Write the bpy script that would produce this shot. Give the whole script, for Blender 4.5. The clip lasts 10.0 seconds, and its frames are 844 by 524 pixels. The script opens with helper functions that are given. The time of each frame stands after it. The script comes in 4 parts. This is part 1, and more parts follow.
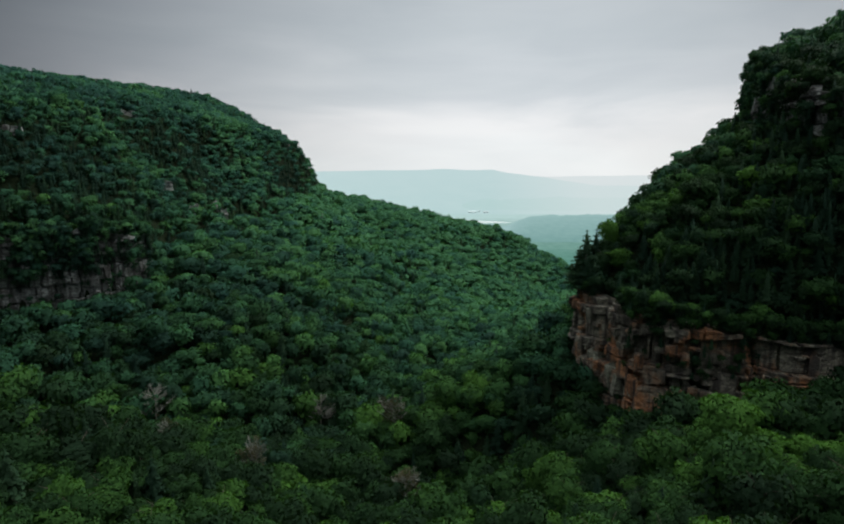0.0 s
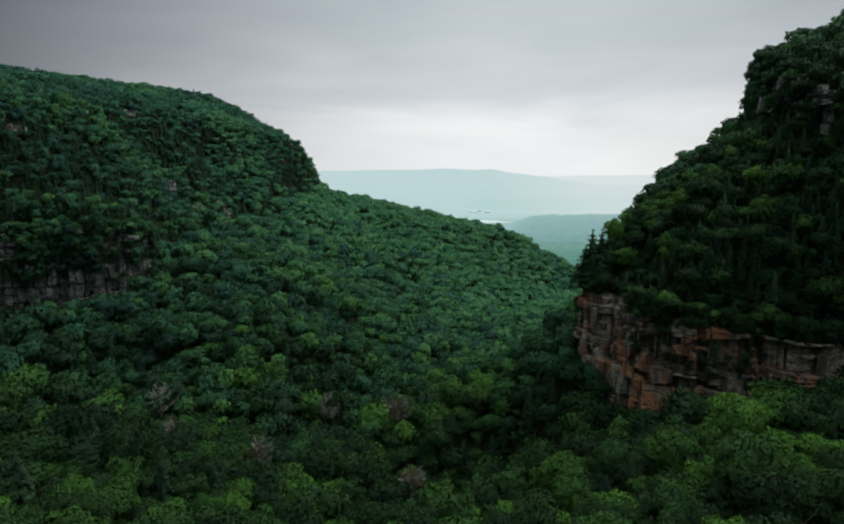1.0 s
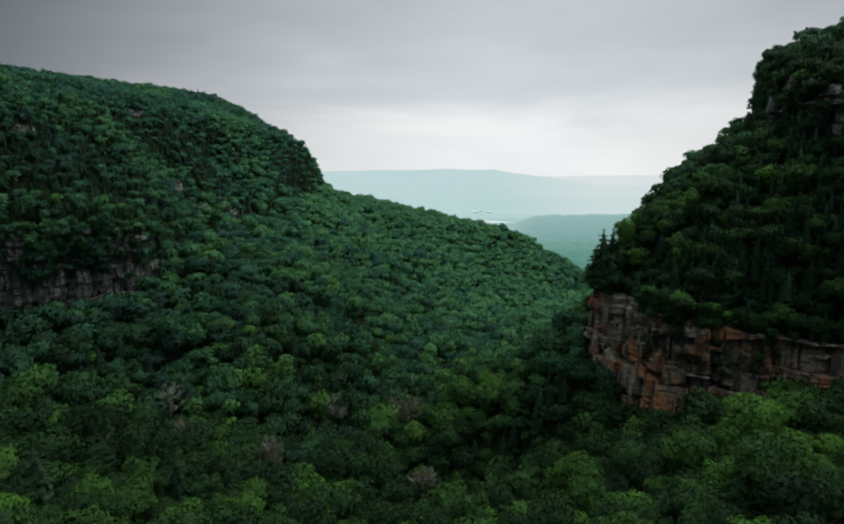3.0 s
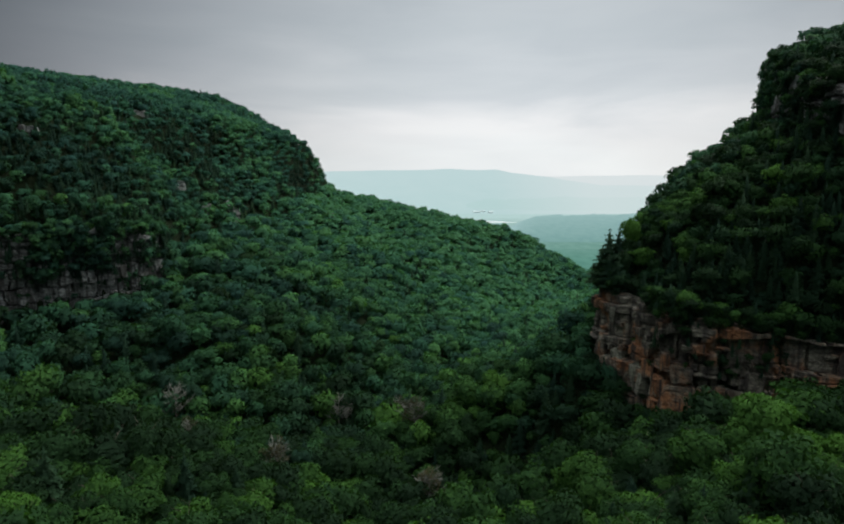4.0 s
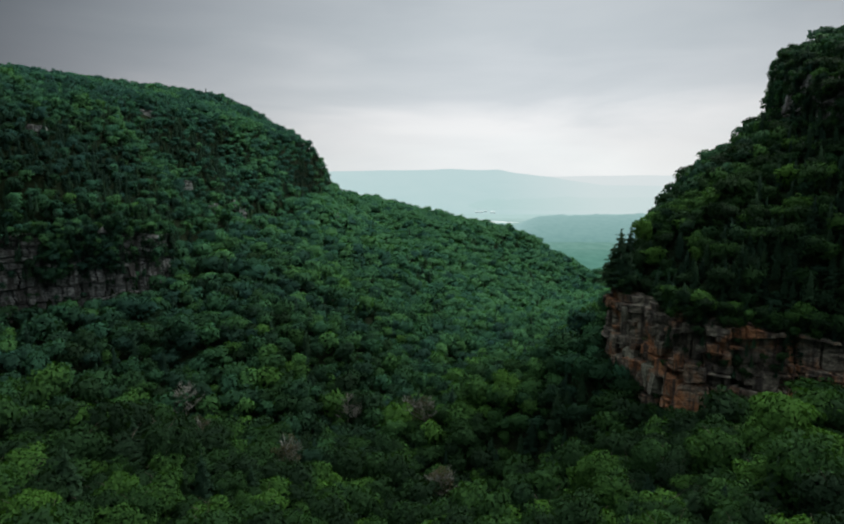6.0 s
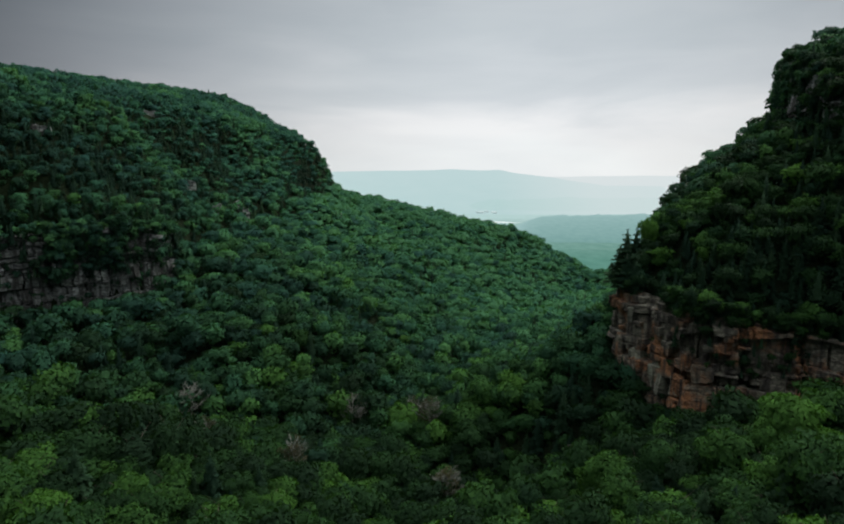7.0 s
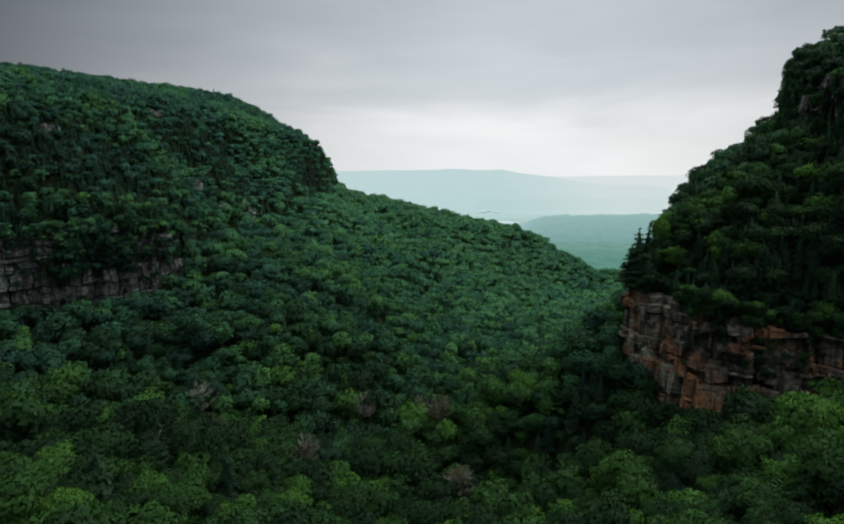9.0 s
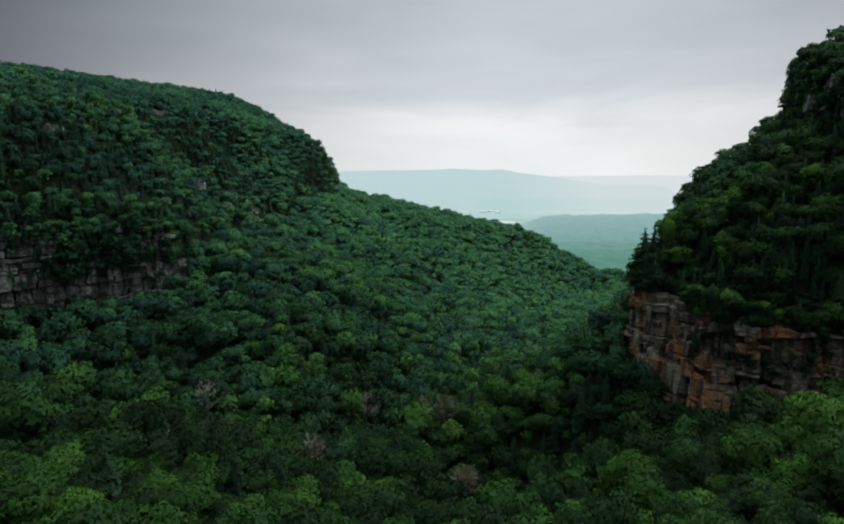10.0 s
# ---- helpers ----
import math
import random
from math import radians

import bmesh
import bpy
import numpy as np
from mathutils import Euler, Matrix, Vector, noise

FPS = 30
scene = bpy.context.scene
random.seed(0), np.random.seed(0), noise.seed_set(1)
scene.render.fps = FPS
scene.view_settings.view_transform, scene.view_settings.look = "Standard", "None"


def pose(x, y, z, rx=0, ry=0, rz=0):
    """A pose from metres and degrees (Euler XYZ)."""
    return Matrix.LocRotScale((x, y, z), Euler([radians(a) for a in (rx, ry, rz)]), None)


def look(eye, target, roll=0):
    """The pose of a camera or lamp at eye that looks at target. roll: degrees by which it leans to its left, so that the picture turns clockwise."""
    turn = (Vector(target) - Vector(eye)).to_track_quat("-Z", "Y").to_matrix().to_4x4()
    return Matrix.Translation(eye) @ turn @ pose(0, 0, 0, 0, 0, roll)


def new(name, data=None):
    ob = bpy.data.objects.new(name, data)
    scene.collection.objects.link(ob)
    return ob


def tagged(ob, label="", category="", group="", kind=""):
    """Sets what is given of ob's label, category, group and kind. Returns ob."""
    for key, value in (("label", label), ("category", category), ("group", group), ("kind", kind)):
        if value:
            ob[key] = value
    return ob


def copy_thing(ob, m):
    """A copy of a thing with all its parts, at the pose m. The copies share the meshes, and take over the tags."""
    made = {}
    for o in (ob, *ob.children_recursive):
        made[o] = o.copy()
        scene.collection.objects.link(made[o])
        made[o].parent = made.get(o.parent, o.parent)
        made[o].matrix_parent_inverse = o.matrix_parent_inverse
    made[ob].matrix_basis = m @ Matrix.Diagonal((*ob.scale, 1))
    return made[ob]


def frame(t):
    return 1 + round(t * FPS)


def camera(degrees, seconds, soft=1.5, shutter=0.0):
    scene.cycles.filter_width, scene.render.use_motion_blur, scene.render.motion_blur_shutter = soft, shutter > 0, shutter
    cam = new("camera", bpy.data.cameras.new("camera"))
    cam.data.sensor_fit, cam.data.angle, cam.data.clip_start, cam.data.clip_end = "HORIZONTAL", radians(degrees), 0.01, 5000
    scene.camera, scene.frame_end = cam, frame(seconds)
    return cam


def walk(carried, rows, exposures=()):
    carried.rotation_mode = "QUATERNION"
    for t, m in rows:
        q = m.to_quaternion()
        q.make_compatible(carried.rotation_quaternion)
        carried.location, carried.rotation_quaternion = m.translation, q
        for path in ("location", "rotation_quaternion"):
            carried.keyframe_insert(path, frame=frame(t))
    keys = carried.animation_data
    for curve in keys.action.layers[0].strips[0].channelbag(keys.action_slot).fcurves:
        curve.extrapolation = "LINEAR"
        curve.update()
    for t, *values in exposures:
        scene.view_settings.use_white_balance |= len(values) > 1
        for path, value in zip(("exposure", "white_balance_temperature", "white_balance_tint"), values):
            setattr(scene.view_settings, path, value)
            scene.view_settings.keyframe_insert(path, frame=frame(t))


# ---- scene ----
cam = camera(72.0, 10.0, soft=2.1)
METRES, EYE, TILT, LEAN, TURN = 27.0, 200.0, -8.0, 0.0, 0.0
ROWS = [
    (0.0, 0.0, 0.0, 0.0, 0.0, 0.0, -0.0),
    (0.5, -0.0516, 0.0012, -0.001, 0.01, -0.03, 0.01),
    (1.0, -0.0998, 0.0019, -0.0025, 0.0, -0.04, 0.01),
    (1.5, -0.1482, 0.004, -0.0041, -0.02, -0.05, 0.02),
    (2.0, -0.1981, 0.0053, -0.0045, -0.03, -0.05, 0.02),
    (2.5, -0.2471, 0.0053, -0.0049, -0.03, -0.03, 0.02),
    (4.0, -0.3887, 0.0058, -0.0148, 0.01, -0.0, 0.01),
    (4.5, -0.4389, 0.0046, -0.0197, 0.05, -0.01, 0.01),
    (5.0, -0.4873, 0.0038, -0.024, 0.05, 0.01, 0.02),
    (5.5, -0.5369, 0.0046, -0.0284, 0.03, -0.0, 0.0),
    (7.0, -0.6925, 0.0014, -0.033, 0.03, 0.04, -0.05),
    (7.5, -0.7421, 0.0005, -0.0339, 0.04, 0.03, -0.05),
    (8.0, -0.7936, 0.0003, -0.0372, 0.04, 0.02, -0.06),
    (8.5, -0.8462, 0.0007, -0.0386, 0.03, 0.02, -0.08),
    (9.0, -0.8959, 0.0013, -0.0416, 0.03, 0.01, -0.08),
    (9.5, -0.9481, 0.0022, -0.0438, 0.02, -0.01, -0.08),
    (10.0, -0.9983, 0.0026, -0.0445, 0.01, -0.0, -0.08),
]
walk(cam, [(t, pose(0, 0, EYE, TILT, LEAN, TURN) @ pose(METRES * x, METRES * y, METRES * z, 90 + pitch, roll, yaw - 0.69 * x)) for t, x, y, z, yaw, pitch, roll in ROWS])

# ---- light: heavy overcast with a brighter break low over the far plain ----
scene.view_settings.exposure = 0.0
world = bpy.data.worlds.new("overcast_sky")
scene.world = world
world.use_nodes = True
wt = world.node_tree
wt.nodes.clear()


def node(tree, kind, **inputs):
    n = tree.nodes.new(kind)
    for key, value in inputs.items():
        n.inputs[key.replace("_", " ")].default_value = value
    return n


def ramp(tree, stops, factor=None):
    n = tree.nodes.new("ShaderNodeValToRGB")
    el = n.color_ramp.elements
    while len(el) < len(stops):
        el.new(0.5)
    for e, (at, col) in zip(el, stops):
        e.position, e.color = at, (*col, 1)
    if factor is not None:
        tree.links.new(factor, n.inputs[0])
    return n.outputs[0]


def maths(tree, op, a, b=None, c=None, clamp=False):
    n = tree.nodes.new("ShaderNodeMath")
    n.operation, n.use_clamp = op, clamp
    for i, v in enumerate((a, b, c)):
        if v is None:
            continue
        if isinstance(v, (int, float)):
            n.inputs[i].default_value = v
        else:
            tree.links.new(v, n.inputs[i])
    return n.outputs[0]


def mix(tree, fac, a, b, blend="MIX"):
    n = tree.nodes.new("ShaderNodeMix")
    n.data_type, n.blend_type = "RGBA", blend
    for i, v in ((0, fac), (6, a), (7, b)):
        if isinstance(v, (int, float)):
            n.inputs[i].default_value = v
        elif isinstance(v, tuple):
            n.inputs[i].default_value = (*v, 1)
        else:
            tree.links.new(v, n.inputs[i])
    return n.outputs[2]


SUN_ELEVATION, SUN_AZIMUTH = 52.0, 45.0   # degrees; azimuth from +y towards +x
sky = wt.nodes.new("ShaderNodeTexSky")
sky.sky_type, sky.sun_disc = "NISHITA", False
sky.sun_elevation, sky.sun_rotation = radians(SUN_ELEVATION), radians(SUN_AZIMUTH)
coord = wt.nodes.new("ShaderNodeTexCoord")
sep = wt.nodes.new("ShaderNodeSeparateXYZ")
wt.links.new(coord.outputs["Generated"], sep.inputs[0])
# angle from the bright break, as a cosine
dot = wt.nodes.new("ShaderNodeVectorMath")
dot.operation = "DOT_PRODUCT"
wt.links.new(coord.outputs["Generated"], dot.inputs[0])
dot.inputs[1].default_value = Vector((0.16, 1.0, 0.03)).normalized()
squash = node(wt, "ShaderNodeMapping", Scale=(1.0, 1.0, 5.0))
wt.links.new(coord.outputs["Generated"], squash.inputs[0])
cloud = node(wt, "ShaderNodeTexNoise", Scale=2.3, Detail=5.0, Roughness=0.5, Distortion=0.4)
wt.links.new(squash.outputs[0], cloud.inputs[0])
height = maths(wt, "ADD", sep.outputs[2], maths(wt, "MULTIPLY", maths(wt, "SUBTRACT", cloud.outputs[0], 0.5), 0.24))
layers = ramp(wt, [(0.0, (0.80, 0.825, 0.84)), (0.085, (0.80, 0.80, 0.81)), (0.14, (0.64, 0.666, 0.69)),
                   (0.24, (0.545, 0.585, 0.61)), (0.42, (0.595, 0.625, 0.65)), (0.65, (1.03, 1.03, 1.02)), (1.0, (1.36, 1.35, 1.32))], height)
falloff = ramp(wt, [(0.0, (0.09, 0.09, 0.093)), (0.58, (0.10, 0.10, 0.103)), (0.67, (0.18, 0.18, 0.185)), (0.75, (0.35, 0.35, 0.36)), (0.85, (0.61, 0.61, 0.62)), (0.94, (0.90, 0.90, 0.90)), (1.0, (1.08, 1.08, 1.08))],
               dot.outputs["Value"])
overhead = ramp(wt, [(0.36, (0, 0, 0)), (0.66, (1, 1, 1))], sep.outputs[2])
clouds = mix(wt, 1.0, layers, mix(wt, overhead, falloff, (1.0, 1.0, 1.0)), "MULTIPLY")
wisp = node(wt, "ShaderNodeTexNoise", Scale=3.4, Detail=5.0, Roughness=0.5, Distortion=0.5)
wt.links.new(squash.outputs[0], wisp.inputs[0])
clouds = mix(wt, 1.0, clouds, ramp(wt, [(0.3, (0.93, 0.945, 0.955)), (0.7, (1.05, 1.055, 1.05))], wisp.outputs[0]), "MULTIPLY")
sky_low = mix(wt, 1.0, sky.outputs[0], (0.10, 0.10, 0.10), "MULTIPLY")
both = mix(wt, 0.93, sky_low, clouds)
background = node(wt, "ShaderNodeBackground", Strength=1.0)
wt.links.new(both, background.inputs[0])
wt.links.new(background.outputs[0], wt.nodes.new("ShaderNodeOutputWorld").inputs[0])

sun = new("sun", bpy.data.lights.new("sun", "SUN"))
sun.data.energy, sun.data.angle, sun.data.color = 2.9, radians(34), (1.0, 0.97, 0.90)
az, el = radians(SUN_AZIMUTH), radians(SUN_ELEVATION)
sun.matrix_world = look((900 * math.sin(az) * math.cos(el), 900 * math.cos(az) * math.cos(el), 900 * math.sin(el)), (0, 0, 0))


# ---- materials ----
def material(name):
    m = bpy.data.materials.new(name)
    m.use_nodes = True
    t = m.node_tree
    return m, t, t.nodes["Principled BSDF"]


def bumped(t, bsdf, height_socket, strength, distance):
    b = node(t, "ShaderNodeBump", Strength=strength, Distance=distance)
    t.links.new(height_socket, b.inputs["Height"])
    t.links.new(b.outputs[0], bsdf.inputs["Normal"])


def position(t, scale=(1, 1, 1)):
    g = t.nodes.new("ShaderNodeNewGeometry")
    m = node(t, "ShaderNodeMapping", Scale=scale)
    t.links.new(g.outputs["Position"], m.inputs[0])
    return m.outputs[0]


def tex(t, vec, scale, detail=4.0, rough=0.55, distort=0.0):
    n = node(t, "ShaderNodeTexNoise", Scale=scale, Detail=detail, Roughness=rough, Distortion=distort)
    t.links.new(vec, n.inputs[0])
    return n.outputs[0]


def foliage(name, dark, mid, light, per_object, other=None):
    """Leaves: hue from tree to tree, spray to spray and over the stand; a little light comes through. other: bluer leaf
    colours with haze painted in, mixed by the kind attribute.
    """
    m, t, bsdf = material(name)
    if per_object:
        tint = t.nodes.new("ShaderNodeObjectInfo").outputs["Random"]
    else:
        a = t.nodes.new("ShaderNodeAttribute")
        a.attribute_name = "tint"
        tint = a.outputs["Fac"]
    spray = t.nodes.new("ShaderNodeNewGeometry").outputs["Random Per Island"]
    stand = tex(t, position(t), 0.014, 4.0)
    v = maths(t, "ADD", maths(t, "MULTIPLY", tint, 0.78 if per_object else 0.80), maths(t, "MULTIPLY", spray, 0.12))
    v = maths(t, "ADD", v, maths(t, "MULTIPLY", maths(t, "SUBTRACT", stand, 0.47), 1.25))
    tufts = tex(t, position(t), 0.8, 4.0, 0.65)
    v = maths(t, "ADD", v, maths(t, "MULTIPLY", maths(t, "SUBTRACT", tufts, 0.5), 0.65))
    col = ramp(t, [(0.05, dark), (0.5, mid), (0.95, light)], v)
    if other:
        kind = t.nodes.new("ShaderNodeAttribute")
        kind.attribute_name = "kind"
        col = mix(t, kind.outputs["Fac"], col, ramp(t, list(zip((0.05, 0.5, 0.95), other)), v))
    t.links.new(col, bsdf.inputs["Base Color"])
    bsdf.inputs["Roughness"].default_value = 0.75
    bsdf.inputs["Specular IOR Level"].default_value = 0.03
    bumped(t, bsdf, tufts, 0.4, 0.7)
    thin = t.nodes.new("ShaderNodeBsdfTranslucent")
    t.links.new(mix(t, 1.0, col, (1.1, 1.25, 0.5), "MULTIPLY"), thin.inputs[0])
    blend = node(t, "ShaderNodeMixShader", Fac=0.28)
    t.links.new(bsdf.outputs[0], blend.inputs[1])
    t.links.new(thin.outputs[0], blend.inputs[2])
    t.links.new(blend.outputs[0], t.nodes["Material Output"].inputs[0])
    return m


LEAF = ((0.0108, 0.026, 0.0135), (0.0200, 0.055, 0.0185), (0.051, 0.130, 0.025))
# bluer, paler leaf colours with distance haze painted in
HAZE_LEAF = ((0.023, 0.073, 0.063), (0.036, 0.119, 0.077), (0.061, 0.172, 0.083))
NEEDLE = ((0.012, 0.032, 0.022), (0.018, 0.045, 0.027), (0.028, 0.062, 0.030))
leaf_single = foliage("leaf_of_tree", *LEAF, True)
leaf_joined = foliage("leaf_of_forest", *LEAF, False, HAZE_LEAF)
needle_single = foliage("needle_of_tree", *NEEDLE, True)
needle_joined = foliage("needle_of_forest", *NEEDLE, False)


brown_leaf = foliage("withered_leaf", (0.036, 0.038, 0.024), (0.058, 0.056, 0.036), (0.085, 0.078, 0.050), True)


def bark_material(name, dark, light):
    m, t, bsdf = material(name)
    p = position(t, (1, 1, 0.25))
    t.links.new(ramp(t, [(0.3, dark), (0.7, light)], tex(t, p, 3.0, 6)), bsdf.inputs["Base Color"])
    bsdf.inputs["Roughness"].default_value = 0.9
    bsdf.inputs["Specular IOR Level"].default_value = 0.1
    bumped(t, bsdf, tex(t, p, 9.0, 5), 0.6, 0.05)
    return m


bark = bark_material("bark", (0.05, 0.04, 0.032), (0.14, 0.12, 0.10))
dead_bark = bark_material("dead_wood", (0.085, 0.092, 0.082), (0.20, 0.215, 0.19))


def rock_material(name, greys, rusts, rust_share, wet=0.6, joint=0.24):
    """Bedded sandstone: rust where it broke fresh, grey where weathered, black water streaks, lichen."""
    m, t, bsdf = material(name)
    p = position(t)
    beds = position(t, (0.5, 0.5, 1.3))
    grey = ramp(t, [(0.3, greys[0]), (0.7, greys[1])], tex(t, beds, 0.5, 6, 0.65))
    rust = ramp(t, [(0.3, rusts[0]), (0.7, rusts[1])], tex(t, beds, 0.4, 6, 0.6))
    piece = t.nodes.new("ShaderNodeObjectInfo").outputs["Random"]
    where = maths(t, "ADD", tex(t, p, 0.04, 4, 0.6, 0.6), maths(t, "MULTIPLY", maths(t, "SUBTRACT", piece, 0.5), 0.05))
    fresh = ramp(t, [(rust_share - 0.05, (0, 0, 0)), (rust_share + 0.06, (1, 1, 1))], where)
    col = mix(t, fresh, grey, rust)
    streak = ramp(t, [(0.46, (0, 0, 0)), (0.60, (1, 1, 1))], tex(t, position(t, (1, 1, 0.10)), 0.28, 5, 0.6))
    col = mix(t, maths(t, "MULTIPLY", streak, wet), col, (0.035, 0.033, 0.032))
    lichen = ramp(t, [(0.60, (0, 0, 0)), (0.70, (1, 1, 1))], tex(t, p, 0.35, 6, 0.7))
    col = mix(t, maths(t, "MULTIPLY", lichen, 0.5), col, (0.30, 0.32, 0.26))
    t.links.new(col, bsdf.inputs["Base Color"])
    bsdf.inputs["Roughness"].default_value = 0.88
    bsdf.inputs["Specular IOR Level"].default_value = 0.2
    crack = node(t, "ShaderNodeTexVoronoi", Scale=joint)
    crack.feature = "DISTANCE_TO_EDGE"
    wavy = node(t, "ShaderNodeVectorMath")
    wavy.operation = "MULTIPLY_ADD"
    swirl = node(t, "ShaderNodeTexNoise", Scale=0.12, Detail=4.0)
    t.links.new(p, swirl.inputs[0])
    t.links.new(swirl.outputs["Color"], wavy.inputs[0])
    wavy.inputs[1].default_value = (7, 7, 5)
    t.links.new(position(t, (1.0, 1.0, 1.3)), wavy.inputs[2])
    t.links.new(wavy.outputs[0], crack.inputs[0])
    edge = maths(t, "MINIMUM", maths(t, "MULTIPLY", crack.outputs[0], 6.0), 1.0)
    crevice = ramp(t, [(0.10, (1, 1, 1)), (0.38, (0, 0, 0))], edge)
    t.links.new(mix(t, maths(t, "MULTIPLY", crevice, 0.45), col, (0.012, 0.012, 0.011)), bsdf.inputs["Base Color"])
    relief = maths(t, "ADD", maths(t, "MULTIPLY", edge, 0.25), tex(t, beds, 0.9, 8, 0.6))
    bumped(t, bsdf, relief, 0.8, 0.8)
    return m


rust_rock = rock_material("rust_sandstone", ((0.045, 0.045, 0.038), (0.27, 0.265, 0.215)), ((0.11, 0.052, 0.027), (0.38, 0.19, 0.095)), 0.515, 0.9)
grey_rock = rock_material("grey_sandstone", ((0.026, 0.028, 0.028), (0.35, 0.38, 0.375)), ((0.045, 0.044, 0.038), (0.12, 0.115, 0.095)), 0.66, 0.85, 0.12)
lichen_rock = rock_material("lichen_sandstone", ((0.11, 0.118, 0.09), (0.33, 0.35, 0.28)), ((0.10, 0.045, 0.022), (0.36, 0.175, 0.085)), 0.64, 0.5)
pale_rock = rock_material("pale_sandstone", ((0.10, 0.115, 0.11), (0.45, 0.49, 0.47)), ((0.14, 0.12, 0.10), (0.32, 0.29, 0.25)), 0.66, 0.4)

soil, st, sb = material("forest_floor")
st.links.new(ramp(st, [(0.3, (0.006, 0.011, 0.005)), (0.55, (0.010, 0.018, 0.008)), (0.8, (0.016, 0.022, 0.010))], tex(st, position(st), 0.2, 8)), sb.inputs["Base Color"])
sb.inputs["Roughness"].default_value = 0.95
sb.inputs["Specular IOR Level"].default_value = 0.05
bumped(st, sb, tex(st, position(st), 0.6, 8), 1.0, 1.0)


def painted_haze_material(name, near, far, y0, y1, patch, patch_scale, glow, pale_east=0.0, field_share=0.0):
    """Far land whose glowing colours have the haze painted in: fields and woods, paler with distance."""
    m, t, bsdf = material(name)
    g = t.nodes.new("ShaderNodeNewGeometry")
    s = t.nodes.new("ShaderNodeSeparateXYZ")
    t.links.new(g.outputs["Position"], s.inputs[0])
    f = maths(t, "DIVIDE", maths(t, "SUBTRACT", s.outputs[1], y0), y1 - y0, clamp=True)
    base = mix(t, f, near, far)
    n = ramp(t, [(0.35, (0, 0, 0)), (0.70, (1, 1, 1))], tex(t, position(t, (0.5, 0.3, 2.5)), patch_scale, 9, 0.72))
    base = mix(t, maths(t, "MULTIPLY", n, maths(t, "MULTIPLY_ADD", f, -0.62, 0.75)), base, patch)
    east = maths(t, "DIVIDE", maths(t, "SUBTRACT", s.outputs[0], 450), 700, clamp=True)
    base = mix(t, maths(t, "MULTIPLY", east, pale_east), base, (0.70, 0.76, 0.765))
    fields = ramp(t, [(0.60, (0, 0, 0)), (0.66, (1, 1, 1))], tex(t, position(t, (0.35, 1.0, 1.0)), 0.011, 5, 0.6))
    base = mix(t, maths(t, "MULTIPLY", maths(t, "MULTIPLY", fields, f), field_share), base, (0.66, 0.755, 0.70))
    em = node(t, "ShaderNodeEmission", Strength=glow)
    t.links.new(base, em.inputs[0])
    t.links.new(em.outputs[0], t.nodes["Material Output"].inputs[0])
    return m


plain_veil = painted_haze_material("far_plain_in_haze", (0.125, 0.295, 0.24), (0.48, 0.66, 0.65), 1500, 3300, (0.08, 0.215, 0.175), 0.045, 1.0, 0.0, 0.35)
wood_veil = painted_haze_material("far_wood_in_haze", (0.19, 0.36, 0.335), (0.34, 0.515, 0.515), 1900, 2400, (0.145, 0.30, 0.30), 0.075, 1.0)
hills_veil = painted_haze_material("low_hills_in_haze", (0.47, 0.645, 0.64), (0.49, 0.66, 0.66), 3700, 4000, (0.43, 0.61, 0.605), 0.03, 1.0, 0.55)
mountain_veil = painted_haze_material("far_mountain_in_haze", (0.49, 0.66, 0.66), (0.53, 0.675, 0.69), 3600, 4400, (0.45, 0.625, 0.635), 0.008, 1.0, 0.6)
ridge_veil = painted_haze_material("far_ridge_in_haze", (0.66, 0.73, 0.74), (0.70, 0.76, 0.77), 4200, 4800, (0.68, 0.745, 0.755), 0.003, 1.0)


# ---- mesh tools ----
def array_mesh(name, verts, faces, mats, face_mat=None, tint=None, kind=None, smooth=False, normals=None):
    """A mesh from vertex and face arrays; faces all with the same number of corners. normals: one for each vertex."""
    verts, faces = np.asarray(verts, np.float32).reshape(-1, 3), np.asarray(faces, np.int32)
    k = faces.shape[1]
    me = bpy.data.meshes.new(name)
    me.vertices.add(len(verts))
    me.vertices.foreach_set("co", verts.ravel())
    me.loops.add(faces.size)
    me.loops.foreach_set("vertex_index", faces.ravel())
    me.polygons.add(len(faces))
    me.polygons.foreach_set("loop_start", np.arange(0, faces.size, k, dtype=np.int32))
    for m in mats:
        me.materials.append(m)
    if face_mat is not None:
        me.polygons.foreach_set("material_index", np.asarray(face_mat, np.int32))
    me.polygons.foreach_set("use_smooth", np.full(len(faces), smooth))
    if tint is not None:
        me.attributes.new("tint", "FLOAT", "FACE").data.foreach_set("value", np.asarray(tint, np.float32))
    if kind is not None:
        me.attributes.new("kind", "FLOAT", "FACE").data.foreach_set("value", np.asarray(kind, np.float32))
    if normals is not None:
        me.attributes.new("custom_normal", "FLOAT_VECTOR", "POINT").data.foreach_set("vector", np.asarray(normals, np.float32).ravel())
    me.update(calc_edges=True)
    return me


def part(name, me, parent, label=""):
    ob = new(name, me)
    ob.parent = parent
    return tagged(ob, label) if label else ob


def lattice(seed):
    return np.random.default_rng(seed).random((256, 256))


